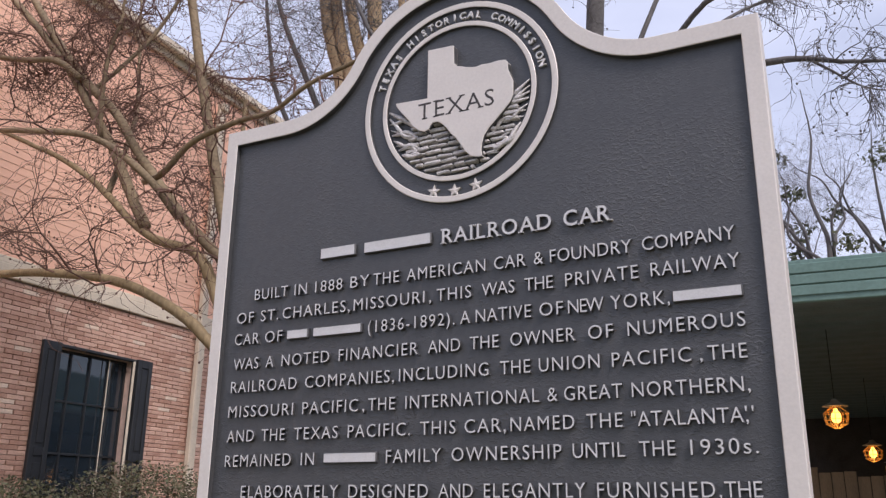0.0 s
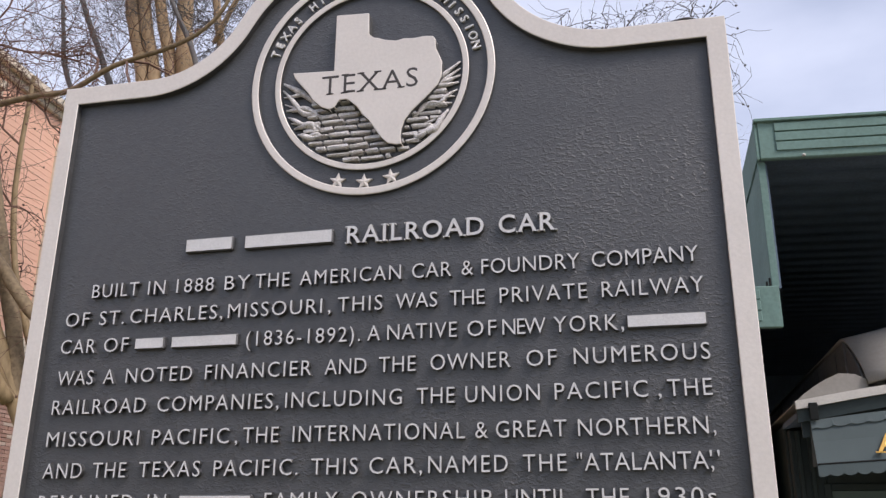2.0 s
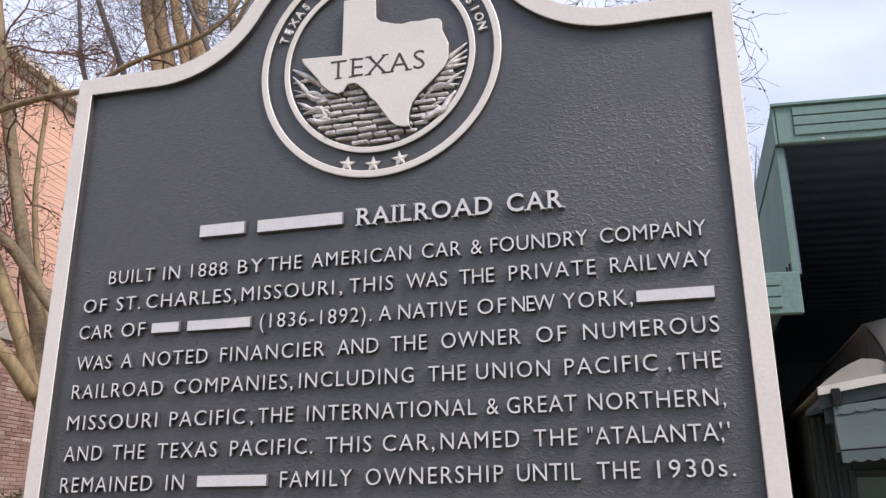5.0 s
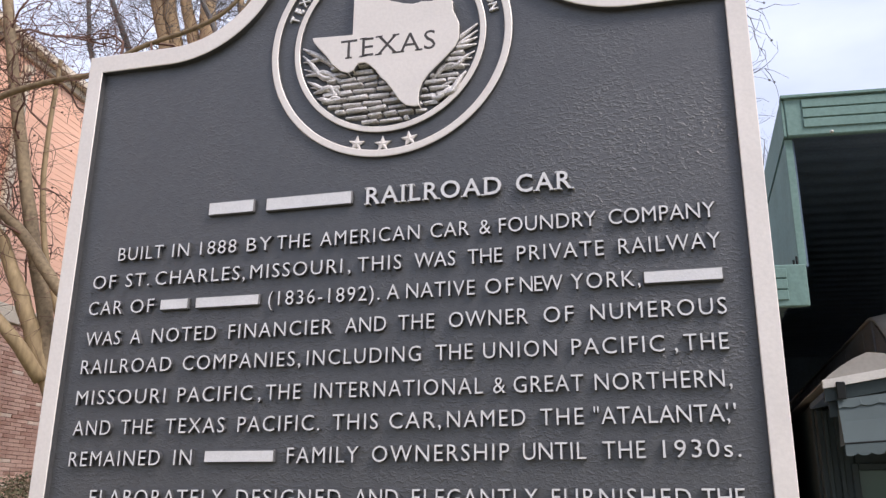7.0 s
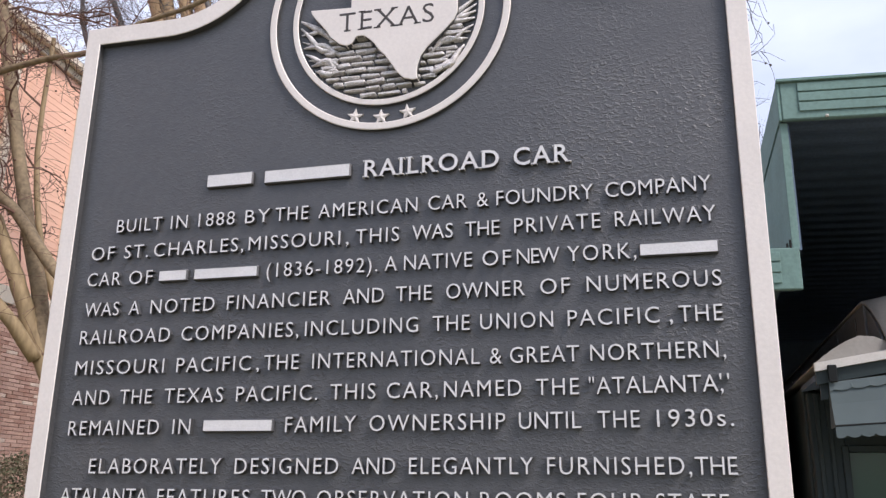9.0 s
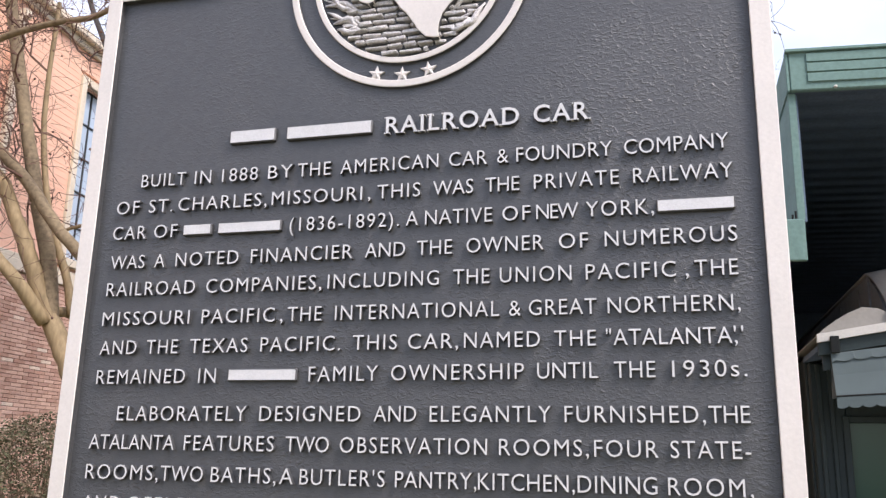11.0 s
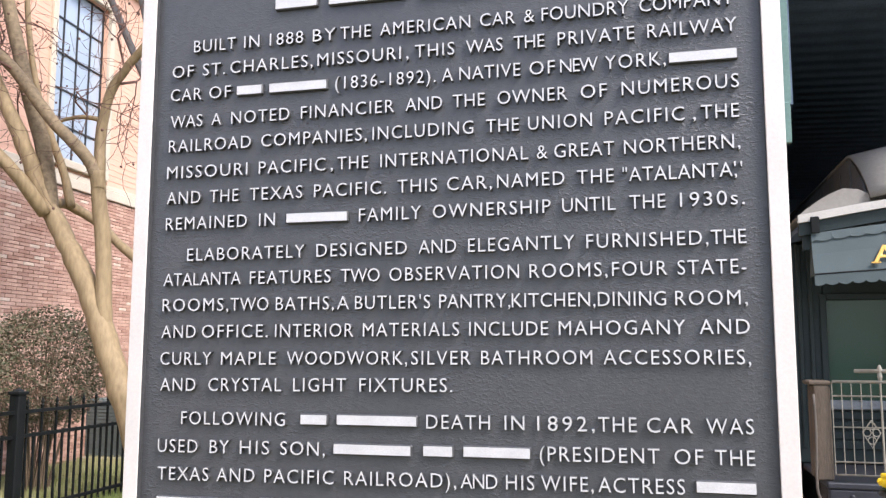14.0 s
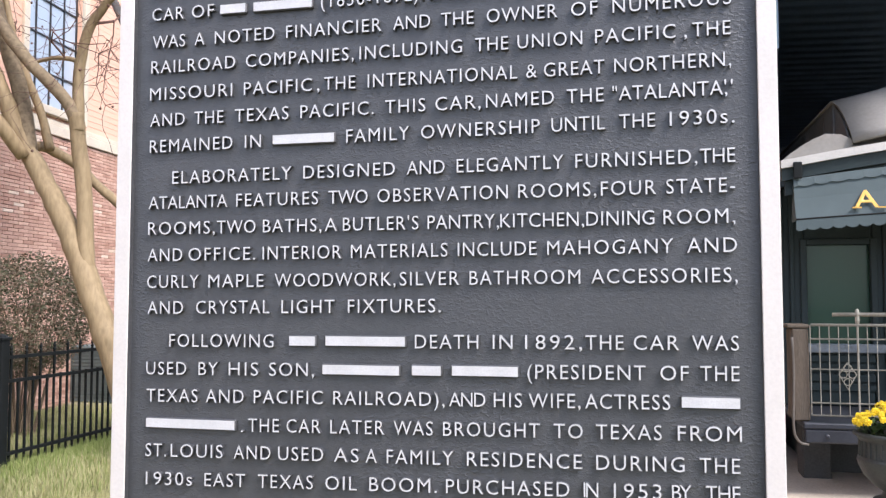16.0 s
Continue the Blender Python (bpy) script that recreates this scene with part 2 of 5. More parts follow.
class Build:
    """Collects simple solids into one mesh."""

    def __init__(self):
        self.v, self.f = [], []

    def solid(self, verts, faces):
        k = len(self.v)
        self.v += [Vector(p) for p in verts]
        self.f += [tuple(i + k for i in f) for f in faces]
        return self

    def box(self, a, b, bevel=0.0):
        (x0, y0, z0), (x1, y1, z1) = [min(p) for p in zip(a, b)], [max(p) for p in zip(a, b)]
        c = min(bevel, (x1 - x0) * 0.45, (y1 - y0) * 0.45, (z1 - z0) * 0.45)
        if c <= 0:
            vs = [(x, y, z) for x in (x0, x1) for y in (y0, y1) for z in (z0, z1)]
            return self.solid(vs, [(0, 1, 3, 2), (4, 6, 7, 5), (0, 4, 5, 1), (2, 3, 7, 6), (0, 2, 6, 4), (1, 5, 7, 3)])
        bm = bmesh.new()
        bmesh.ops.create_cube(bm, size=1.0)
        for v in bm.verts:
            v.co = Vector(((x0 + x1) / 2 + v.co.x * (x1 - x0), (y0 + y1) / 2 + v.co.y * (y1 - y0), (z0 + z1) / 2 + v.co.z * (z1 - z0)))
        bmesh.ops.bevel(bm, geom=bm.edges[:], offset=c, segments=1, affect="EDGES", profile=0.5)
        self.join(bm)
        return self

    def join(self, bm):
        bm.verts.index_update()
        self.solid([v.co.copy() for v in bm.verts], [tuple(v.index for v in f.verts) for f in bm.faces])
        bm.free()

    def tube(self, pts, radii, n=6, caps=True):
        pts = [Vector(p) for p in pts]
        rings, side = [], Vector((0.3, 1.0, 0.2)).normalized()
        for i, p in enumerate(pts):
            d = (pts[min(i + 1, len(pts) - 1)] - pts[max(i - 1, 0)])
            d = d.normalized() if d.length > 1e-9 else Vector((0, 0, 1))
            u = side - d * side.dot(d)
            u = u.normalized() if u.length > 1e-4 else d.orthogonal().normalized()
            w, side = d.cross(u), u
            r = radii[i] if isinstance(radii, (list, tuple)) else radii
            rings.append([p + (u * math.cos(a) + w * math.sin(a)) * r for a in (2 * math.pi * k / n for k in range(n))])
        faces = []
        for i in range(len(pts) - 1):
            for k in range(n):
                faces.append((i * n + k, i * n + (k + 1) % n, (i + 1) * n + (k + 1) % n, (i + 1) * n + k))
        if caps:
            faces += [tuple(reversed(range(n))), tuple(range((len(pts) - 1) * n, len(pts) * n))]
        return self.solid([q for r in rings for q in r], faces)

    def lathe(self, profile, at, n=24):
        """A turned solid from (radius, height) pairs."""
        vs = [(at[0] + r * math.cos(2 * math.pi * k / n), at[1] + r * math.sin(2 * math.pi * k / n), at[2] + h) for r, h in profile for k in range(n)]
        fs = [(i * n + k, i * n + (k + 1) % n, (i + 1) * n + (k + 1) % n, (i + 1) * n + k) for i in range(len(profile) - 1) for k in range(n)]
        fs += [tuple(reversed(range(n))), tuple(range((len(profile) - 1) * n, len(profile) * n))]
        return self.solid(vs, fs)

    def prism(self, poly, y0, y1):
        """A flat outline of (x, z), counter-clockwise as seen from -y, thickened from y0 to y1."""
        n = len(poly)
        vs = [(x, y0, z) for x, z in poly] + [(x, y1, z) for x, z in poly]
        fs = [tuple(range(n)), tuple(reversed(range(n, 2 * n)))] + [(i, i + n, (i + 1) % n + n, (i + 1) % n) for i in range(n)]
        return self.solid(vs, fs)

    def ring(self, outer, inner, y0, y1, chamfer=0.0, share=0.25):
        """The band between two outlines with the same number of points, its front edges chamfered."""
        n = len(outer)
        c = chamfer
        mid_o = [(x + (u - x) * c, z + (w - z) * c) for (x, z), (u, w) in zip(outer, inner)]
        mid_i = [(u + (x - u) * c, w + (z - w) * c) for (x, z), (u, w) in zip(outer, inner)]
        drop = (y1 - y0) * share if c else 0.0
        loops = [(outer, y1), (outer, y0 + drop), (mid_o, y0), (mid_i, y0), (inner, y0 + drop), (inner, y1)]
        vs = [(x, y, z) for loop, y in loops for x, z in loop]
        fs = []
        m = len(loops)
        for j in range(m):
            for i in range(n):
                a, b = j * n, ((j + 1) % m) * n
                fs.append((a + i, b + i, b + (i + 1) % n, a + (i + 1) % n))
        return self.solid(vs, fs)

    def mesh(self, name, mat, smooth=False):
        return mesh_of(name, self.v, self.f, mat, smooth)


def smooth_line(pts, steps=4):
    """A soft curve through a few points."""
    p = [Vector(q) for q in pts]
    p = [p[0] * 2 - p[1]] + p + [p[-1] * 2 - p[-2]]
    out = []
    for i in range(1, len(p) - 2):
        a, b, c, d = p[i - 1], p[i], p[i + 1], p[i + 2]
        for k in range(steps):
            t = k / steps
            out.append(0.5 * (2 * b + (c - a) * t + (2 * a - 5 * b + 4 * c - d) * t * t + (3 * b - a - 3 * c + d) * t ** 3))
    return out + [p[-2]]


# ---- marker ----
SEAL = (0.0045, 1.9405)


def skew(x, z):
    """The casting is a few millimetres out of square."""
    return x, z - 0.040 * x * (z - 1.56)


def outline(d):
    """The plate's outline, d inside its edge: straight sides, a level shoulder, a hollow curve and a round crest."""
    half, foot, shoulder = 0.343 - d, 1.015 + d, 1.9615 - d * 1.15
    crest, hollow = 0.162 - d, 0.116 + d
    hz = shoulder + hollow
    hx = math.sqrt((crest + hollow) ** 2 - (hz - SEAL[1]) ** 2)
    lean = math.atan2(hz - SEAL[1], hx)
    right = [(half, foot + (shoulder - foot) * k / 24) for k in range(25)]
    right += [(half + (hx - half) * k / 6, shoulder) for k in range(1, 7)]
    right += [(hx + hollow * math.cos(a), hz + hollow * math.sin(a)) for a in (-math.pi / 2 - (math.pi / 2 - lean) * k / 14 for k in range(1, 15))]
    top = [(crest * math.cos(a), SEAL[1] + crest * math.sin(a)) for a in (lean + (math.pi - 2 * lean) * k / 30 for k in range(1, 30))]
    left = [(-x, z) for x, z in reversed(right)]
    return [skew(x, z) for x, z in right + top + left]


def circle(r, n=96):
    return [skew(SEAL[0] + r * math.cos(2 * math.pi * k / n), SEAL[1] + r * math.sin(2 * math.pi * k / n)) for k in range(n)]


AT = (0.0, 0.012, 0.0)
marker = thing("historical_marker", "dark cast-metal historical marker with pale raised lettering on a post", "sign", AT)
FACE = 0.0035


def m_part(name, me, parent=None, label=""):
    ob = new(name, me)
    if parent is None:
        own(ob, marker, AT)
    else:
        ob.parent = parent
        ob.matrix_parent_inverse = Matrix.Identity(4)
    return tagged(ob, label)


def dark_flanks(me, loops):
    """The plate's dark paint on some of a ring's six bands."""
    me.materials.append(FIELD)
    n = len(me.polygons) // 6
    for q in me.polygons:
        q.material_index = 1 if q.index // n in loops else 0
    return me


b = Build()
b.prism(outline(0.0015), FACE, 0.020)
m_part("plate", b.mesh("plate", FIELD), label="dark grey painted cast plate with a wrinkled surface")
b = Build()
b.ring(outline(0.0), outline(0.0175), -0.0040, 0.019, 0.04, 0.03)
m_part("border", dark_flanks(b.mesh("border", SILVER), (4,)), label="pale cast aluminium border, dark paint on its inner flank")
b = Build()
b.tube([(0, 0.045, 0.0), (0, 0.045, 1.75)], 0.038, 20)
m_part("post", b.mesh("post", SILVER, True), label="round metal post")
for z in (1.12, 1.68):
    b = Build()
    b.box((-0.16, 0.0202, z - 0.02), (0.16, 0.03, z + 0.02), 0.003)
    m_part("bracket", b.mesh("bracket", SILVER))

b = Build()
b.ring(circle(0.1270), circle(0.1195), -0.0008, 0.004, 0.12, 0.12)
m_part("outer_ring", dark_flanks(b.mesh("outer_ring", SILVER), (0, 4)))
b = Build()
b.ring(circle(0.1012), circle(0.0950), -0.0008, 0.004, 0.12, 0.12)
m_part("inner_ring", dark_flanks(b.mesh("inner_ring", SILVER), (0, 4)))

# The state's outline on the seal, in thousandths from the seal's centre.
STATE = [(-35.5, 70), (-0.5, 68.5), (0.3, 44), (5, 39.5), (10.5, 38), (18, 35), (28.5, 33), (37, 34.5), (46.5, 33.4), (57.5, 34.5), (66, 33.5), (69, 30), (69.5, 19.6), (73.5, 10), (75.8, 4), (75.5, -12.4),
         (71.5, -21), (64, -29), (58.5, -34.6), (45.5, -46.8), (39, -56), (36, -66), (35.5, -73), (36.5, -80), (31.5, -80.5), (22.5, -78.2), (15.5, -71.3), (8.5, -60.4), (2, -51), (-3.5, -45.5), (-10, -36), (-15.5, -30.7),
         (-20.5, -26.8), (-28.5, -26.9), (-33, -34), (-38.5, -36.2), (-46.5, -33.2), (-56.5, -24.3), (-61, -17), (-66, -11), (-74.5, -1), (-78, 4), (-79.5, 8.6), (-35.5, 6.4)]
b = Build()
shape = [skew(SEAL[0] + x / 1000, SEAL[1] + z / 1000) for x, z in STATE]
area = sum(p[0] * q[1] - q[0] * p[1] for p, q in zip(shape, shape[1:] + shape[:1]))
if area < 0:
    shape = shape[::-1]
b.prism(shape, -0.0065, FACE + 0.0005)
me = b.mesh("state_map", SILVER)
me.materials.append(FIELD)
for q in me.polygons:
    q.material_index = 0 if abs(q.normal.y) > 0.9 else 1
state = m_part("state_map", me, label="pale raised map of the state")
bev = state.modifiers.new("edge", "BEVEL")
bev.width, bev.segments, bev.limit_method, bev.material = 0.0008, 2, "ANGLE", 0

rng = random.Random(4)
for k in range(3):
    cx, cz = SEAL[0] - 0.0025 + 0.0270 * (k - 1), SEAL[1] - 0.1130 + (0.003 if k != 1 else 0.0)
    pts, ang = [], math.pi / 2 + 0.12 * (k - 1)
    for j in range(10):
        r = 0.0088 if j % 2 == 0 else 0.0037
        pts.append(skew(cx + r * math.cos(ang + j * math.pi / 5), cz + r * math.sin(ang + j * math.pi / 5)))
    vs = [(x, -0.0008, z) for x, z in [(cx, cz)]] + [(x, 0.0015, z) for x, z in pts] + [(x, 0.004, z) for x, z in pts]
    vs[0] = (skew(cx, cz)[0], 0.0004, skew(cx, cz)[1])
    fs = [(0, 1 + j, 1 + (j + 1) % 10) for j in range(10)] + [(1 + j, 11 + j, 11 + (j + 1) % 10, 1 + (j + 1) % 10) for j in range(10)]
    m_part("star", mesh_of("star", vs, fs, SILVER))

# Masonry relief below the map, with rough rock at both ends.
row_h = 0.0070
for row in range(14):
    z = SEAL[1] - 0.024 - row * row_h
    reach = 0.0945 ** 2 - (z - row_h / 2 - SEAL[1]) ** 2
    if reach <= 0:
        continue
    end = math.sqrt(reach) - 0.002
    lo = max(-end, -0.060 - 0.002 * row)
    hi = min(end, 0.080)
    x = lo
    while x < hi - 0.006:
        w = min(rng.uniform(0.011, 0.026), hi - x)
        s = Build()
        tilt = 0.05 * (x + 0.06)
        s.box((SEAL[0] + x + 0.0008, rng.uniform(-0.0032, -0.0002), z - row_h + 0.0029 + tilt * 0.02), (SEAL[0] + x + w - 0.0008, FACE + 0.001, z - 0.0002), 0.0011)
        me = s.mesh("stone", STONE_RELIEF)
        for v in me.vertices:
            v.co.z += rng.uniform(-0.0009, 0.0009)
            v.co.x += rng.uniform(-0.0008, 0.0008)
        m_part("stone", me)
        x += w
for k in range(20):
    side = -1 if k < 10 else 1
    f = (k % 10) / 9
    a = radians(178 + 44 * f if side < 0 else 3 - 42 * f)
    far = Vector((0.0925 * math.cos(a), 0, 0.0925 * math.sin(a)))
    near = Vector((side * (0.052 - 0.006 * f) + rng.gauss(0, 0.004), 0, -0.030 - 0.034 * f + rng.gauss(0, 0.004)))
    bend = Vector((rng.uniform(-0.006, 0.006), 0, rng.uniform(-0.012, 0.010)))
    line = smooth_line([near, near.lerp(far, 0.35) + bend, near.lerp(far, 0.7) + bend * 0.4, far], 3)
    n = len(line)
    r = rng.uniform(0.0016, 0.0036)
    s = Build()
    s.tube([Vector((SEAL[0] + p.x, 0.0022 - 0.0026 * math.sin(math.pi * q / (n - 1)), SEAL[1] + p.z)) for q, p in enumerate(line)],
           [r * (0.35 + 0.65 * math.sin(math.pi * min(1.0, 0.15 + q / n))) for q in range(n)], 7)
    m_part("rock", s.mesh("rock", STONE_RELIEF, True))


# ---- raised writing ----
def glyphs(text, thick=0.0, depth=0.18, spacing=1.0):
    cu = bpy.data.curves.new("lettering", "FONT")
    cu.body, cu.size, cu.extrude, cu.offset = text, 1.0, depth, thick
    cu.bevel_depth, cu.bevel_resolution, cu.resolution_u, cu.space_character = 0.012, 0, 3, spacing
    ob = new("lettering", cu)
    dg = bpy.context.evaluated_depsgraph_get()
    me = bpy.data.meshes.new_from_object(ob.evaluated_get(dg))
    bpy.data.objects.remove(ob)
    bpy.data.curves.remove(cu)
    return me


probe = glyphs("H")
CAP = max(v.co.y for v in probe.vertices) - min(v.co.y for v in probe.vertices)
BASE = min(v.co.y for v in probe.vertices)
bpy.data.meshes.remove(probe)


def word(text, x0, x1, z, slope, cap, mat, name="word", thick=0.0, front=-0.0012):
    """One raised word from x0 to x1 with its foot at z: the letters keep their shape, the gaps take up the width."""
    me = glyphs(text, thick, spacing=1.16)
    co = np.zeros(len(me.vertices) * 3)
    me.vertices.foreach_get("co", co)
    co = co.reshape(-1, 3)
    keys = [tuple(c) for c in np.round(co, 4)]
    polys = [tuple(q.vertices) for q in me.polygons]
    bpy.data.meshes.remove(me)
    lead = {}

    def top(k):
        while lead.setdefault(k, k) != k:
            k = lead[k]
        return k

    for q in polys:
        for i in q[1:]:
            lead[top(keys[i])] = top(keys[q[0]])
    pieces = {}
    for q in polys:
        pieces.setdefault(top(keys[q[0]]), []).append(q)
    unit = cap / CAP
    wide = (x1 - x0) / ((co[:, 0].max() - co[:, 0].min()) * unit)
    unit *= max(0.90, min(1.10, wide))
    spans = []
    for piece in pieces.values():
        used = sorted({i for q in piece for i in q})
        spans.append((co[used, 0].min(), co[used, 0].max(), used, piece))
    spans.sort(key=lambda s: s[0])
    first, last = spans[0], max(spans, key=lambda s: s[1])
    c0, c1 = (first[0] + first[1]) / 2, (last[0] + last[1]) / 2
    e0, e1 = x0 + (first[1] - first[0]) * unit / 2, x1 - (last[1] - last[0]) * unit / 2
    front_z, back_z = co[:, 2].max(), co[:, 2].min()
    root = m_part(name, None)
    for a, c, used, piece in spans:
        mid = (a + c) / 2
        at = e0 + (e1 - e0) * (mid - c0) / (c1 - c0) if c1 - c0 > 1e-6 else (x0 + x1) / 2
        x = at + (co[used, 0] - mid) * unit
        y = front + (front_z - co[used, 2]) / (front_z - back_z) * (FACE + 0.0005 - front)
        h = z + slope * (x - x0) + (co[used, 1] - BASE) / CAP * cap
        index = {i: k for k, i in enumerate(used)}
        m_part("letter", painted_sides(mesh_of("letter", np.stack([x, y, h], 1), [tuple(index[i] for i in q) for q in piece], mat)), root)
    return root


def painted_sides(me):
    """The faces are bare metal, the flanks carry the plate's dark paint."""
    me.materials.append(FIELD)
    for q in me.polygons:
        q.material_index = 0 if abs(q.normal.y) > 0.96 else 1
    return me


def bar(x0, x1, z, slope, cap, dot=False):
    """A plain raised bar in place of a name."""
    zz = z + slope * (x1 - x0) / 2
    s = Build()
    end = x1 - (0.009 if dot else 0.0)
    s.box((x0, -0.0012, zz + cap * 0.08), (end, FACE + 0.0005, zz + cap * 0.92), 0.0012)
    if dot:
        s.box((x1 - 0.0035, -0.0012, zz), (x1, FACE + 0.0005, zz + 0.003), 0.0008)
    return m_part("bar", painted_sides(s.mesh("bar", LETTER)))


def serifs(text, x0, x1, z, slope, cap, mat, front=-0.0012, name="serif"):
    """Small feet and heads that make the display letters seriffed."""
    lines = {"R": ((0.02, 0), (0.02, 1), (0.95, 0)), "A": ((0.0, 0), (1.0, 0)), "I": ((0.5, 0), (0.5, 1)), "L": ((0.04, 0), (0.04, 1)), "D": ((0.04, 0), (0.04, 1)),
             "T": ((0.5, 0),), "E": ((0.04, 0), (0.04, 1)), "X": ((0.06, 0), (0.94, 0), (0.06, 1), (0.94, 1)), "O": (), "C": (), "S": (), "J": ((0.8, 1),)}
    me = glyphs(text, 0.0, spacing=1.16)
    xs = np.zeros(len(me.vertices) * 3)
    me.vertices.foreach_get("co", xs)
    xs = xs.reshape(-1, 3)[:, 0]
    lo, hi = xs.min(), xs.max()
    bpy.data.meshes.remove(me)
    for k, ch in enumerate(text):
        ends = []
        for cut in (text[:k], text[:k + 1]):
            if not cut:
                ends.append(lo)
                continue
            g = glyphs(cut, 0.0, spacing=1.16)
            q = np.zeros(len(g.vertices) * 3)
            g.vertices.foreach_get("co", q)
            ends.append(q.reshape(-1, 3)[:, 0].max())
            bpy.data.meshes.remove(g)
        alone = glyphs(ch, 0.0)
        q = np.zeros(len(alone.vertices) * 3)
        alone.vertices.foreach_get("co", q)
        wide = np.ptp(q.reshape(-1, 3)[:, 0])
        bpy.data.meshes.remove(alone)
        right = x0 + (ends[1] - lo) / (hi - lo) * (x1 - x0)
        left = right - wide / (hi - lo) * (x1 - x0)
        for fx, fz in lines.get(ch, ()):
            px = left + (right - left) * (0.07 + 0.86 * fx)
            pz = z + slope * (px - x0) + fz * cap
            half = cap * 0.17
            s = Build()
            s.box((px - half, front + 0.0003, pz - (0 if fz == 0 else cap * 0.07)), (px + half, FACE + 0.0004, pz + (cap * 0.07 if fz == 0 else 0)), 0.0)
            m_part(name, s.mesh(name, mat))


# Rows of (height at the left end, height at the right end, words with their two ends in millimetres); # stands for a name.
ROWS = [
    (1.767, 1.764, '# -180 -129 | # -117 -26 | RAILROAD -12 119 | CAR 132 183'),
    (1.728, 1.727, 'BUILT -278 -226 | IN -216 -197 | 1888 -185 -145 | BY -134 -107 | THE -102 -67 | AMERICAN -57 42 | CAR 52 89 | & 98 109 | FOUNDRY 116 203 | COMPANY 213 302'),
    (1.700, 1.700, 'OF -304 -277 | ST. -266 -238 | CHARLES, -232 -133 | MISSOURI -128 -33 | , -28 -24 | THIS -18 25 | WAS 37 76 | THE 87 119 | PRIVATE 132 208 | RAILWAY 220 304'),
    (1.673, 1.671, 'CAR -305 -266 | OF -257 -230 | # -224 -192 | # -185 -116 | (1836-1892). -107 5 | A 12 23 | NATIVE 30 94 | OF 103 129 | NEW 134 172 | YORK, 178 237 | # 239 304'),
    (1.642, 1.644, 'WAS -304 -264 | A -253 -241 | NOTED -229 -159 | FINANCIER -146 -40 | AND -28 12 | THE 23 57 | OWNER 70 141 | OF 154 180 | NUMEROUS 194 304'),
    (1.614, 1.615, 'RAILROAD -305 -204 | COMPANIES, -192 -70 | INCLUDING -64 45 | THE 58 92 | UNION 101 165 | PACIFIC 177 253 | , 260 264 | THE 268 303'),
    (1.584, 1.585, 'MISSOURI -306 -207 | PACIFIC -194 -116 | , -111 -107 | THE -103 -68 | INTERNATIONAL -55 101 | & 110 120 | GREAT 127 186 | NORTHERN, 195 303'),
    (1.555, 1.558, 'AND -305 -263 | THE -252 -217 | TEXAS -204 -142 | PACIFIC. -129 -48 | THIS -36 7 | CAR, 17 64 | NAMED 69 137 | THE 149 185 | "ATALANTA, 193 299 | " 296 304'),
    (1.526, 1.531, 'REMAINED -305 -206 | IN -192 -173 | # -161 -90 | FAMILY -78 -10 | OWNERSHIP 2 123 | UNTIL 134 186 | THE 199 233 | 1930s. 246 305'),
    (1.491, 1.494, 'ELABORATELY -277 -138 | DESIGNED -125 -25 | AND -13 27 | ELEGANTLY 39 146 | FURNISHED, 157 271 | THE 273 305'),
    (1.464, 1.466, 'ATALANTA -305 -211 | FEATURES -201 -108 | TWO -97 -54 | OBSERVATION -44 91 | ROOMS, 101 177 | FOUR 181 233 | STATE- 242 304'),
    (1.436, 1.437, "ROOMS, -305 -225 | TWO -223 -178 | BATHS, -170 -104 | A -101 -87 | BUTLER'S -81 0 | PANTRY, 9 82 | KITCHEN, 83 165 | DINING 167 231 | ROOM, 239 304"),
    (1.407, 1.410, 'AND -305 -263 | OFFICE. -256 -178 | INTERIOR -170 -82 | MATERIALS -72 30 | INCLUDE 40 119 | MAHOGANY 129 248 | AND 260 305'),
    (1.378, 1.382, 'CURLY -305 -243 | MAPLE -232 -168 | WOODWORK, -156 -24 | SILVER -20 42 | BATHROOM 52 161 | ACCESSORIES, 171 305'),
    (1.350, 1.353, 'AND -304 -261 | CRYSTAL -246 -161 | LIGHT -148 -89 | FIXTURES. -75 23'),
    (1.315, 1.319, 'FOLLOWING -277 -156 | # -140 -109 | # -100 -13 | DEATH -4 61 | IN 75 95 | 1892, 107 162 | THE 165 201 | CAR 210 252 | WAS 263 305'),
    (1.285, 1.291, 'USED -304 -256 | BY -242 -219 | HIS -207 -173 | SON, -161 -111 | # -103 -19 | # -8 24 | # 33 101 | (PRESIDENT 109 221 | OF 234 260 | THE 270 305'),
    (1.256, 1.264, 'TEXAS -303 -242 | AND -233 -189 | PACIFIC -178 -101 | RAILROAD), -90 27 | AND 31 68 | HIS 76 104 | WIFE, 110 160 | ACTRESS 164 243 | # 252 306'),
    (1.226, 1.236, '#. -304 -189 | THE -184 -149 | CAR -141 -103 | LATER -93 -35 | WAS -26 15 | BROUGHT 25 121 | TO 134 162 | TEXAS 174 235 | FROM 249 306'),
    (1.198, 1.207, 'ST. -303 -278 | LOUIS -273 -212 | AND -200 -158 | USED -150 -100 | AS -89 -62 | A -54 -44 | FAMILY -33 36 | RESIDENCE 49 161 | DURING 174 255 | THE 268 304'),
    (1.168, 1.182, '1930s -302 -247 | EAST -233 -186 | TEXAS -172 -111 | OIL -98 -64 | BOOM. -51 19 | PURCHASED 28 149 | IN 162 176 | 1953 190 234 | BY 243 261 | THE 273 304'),
]
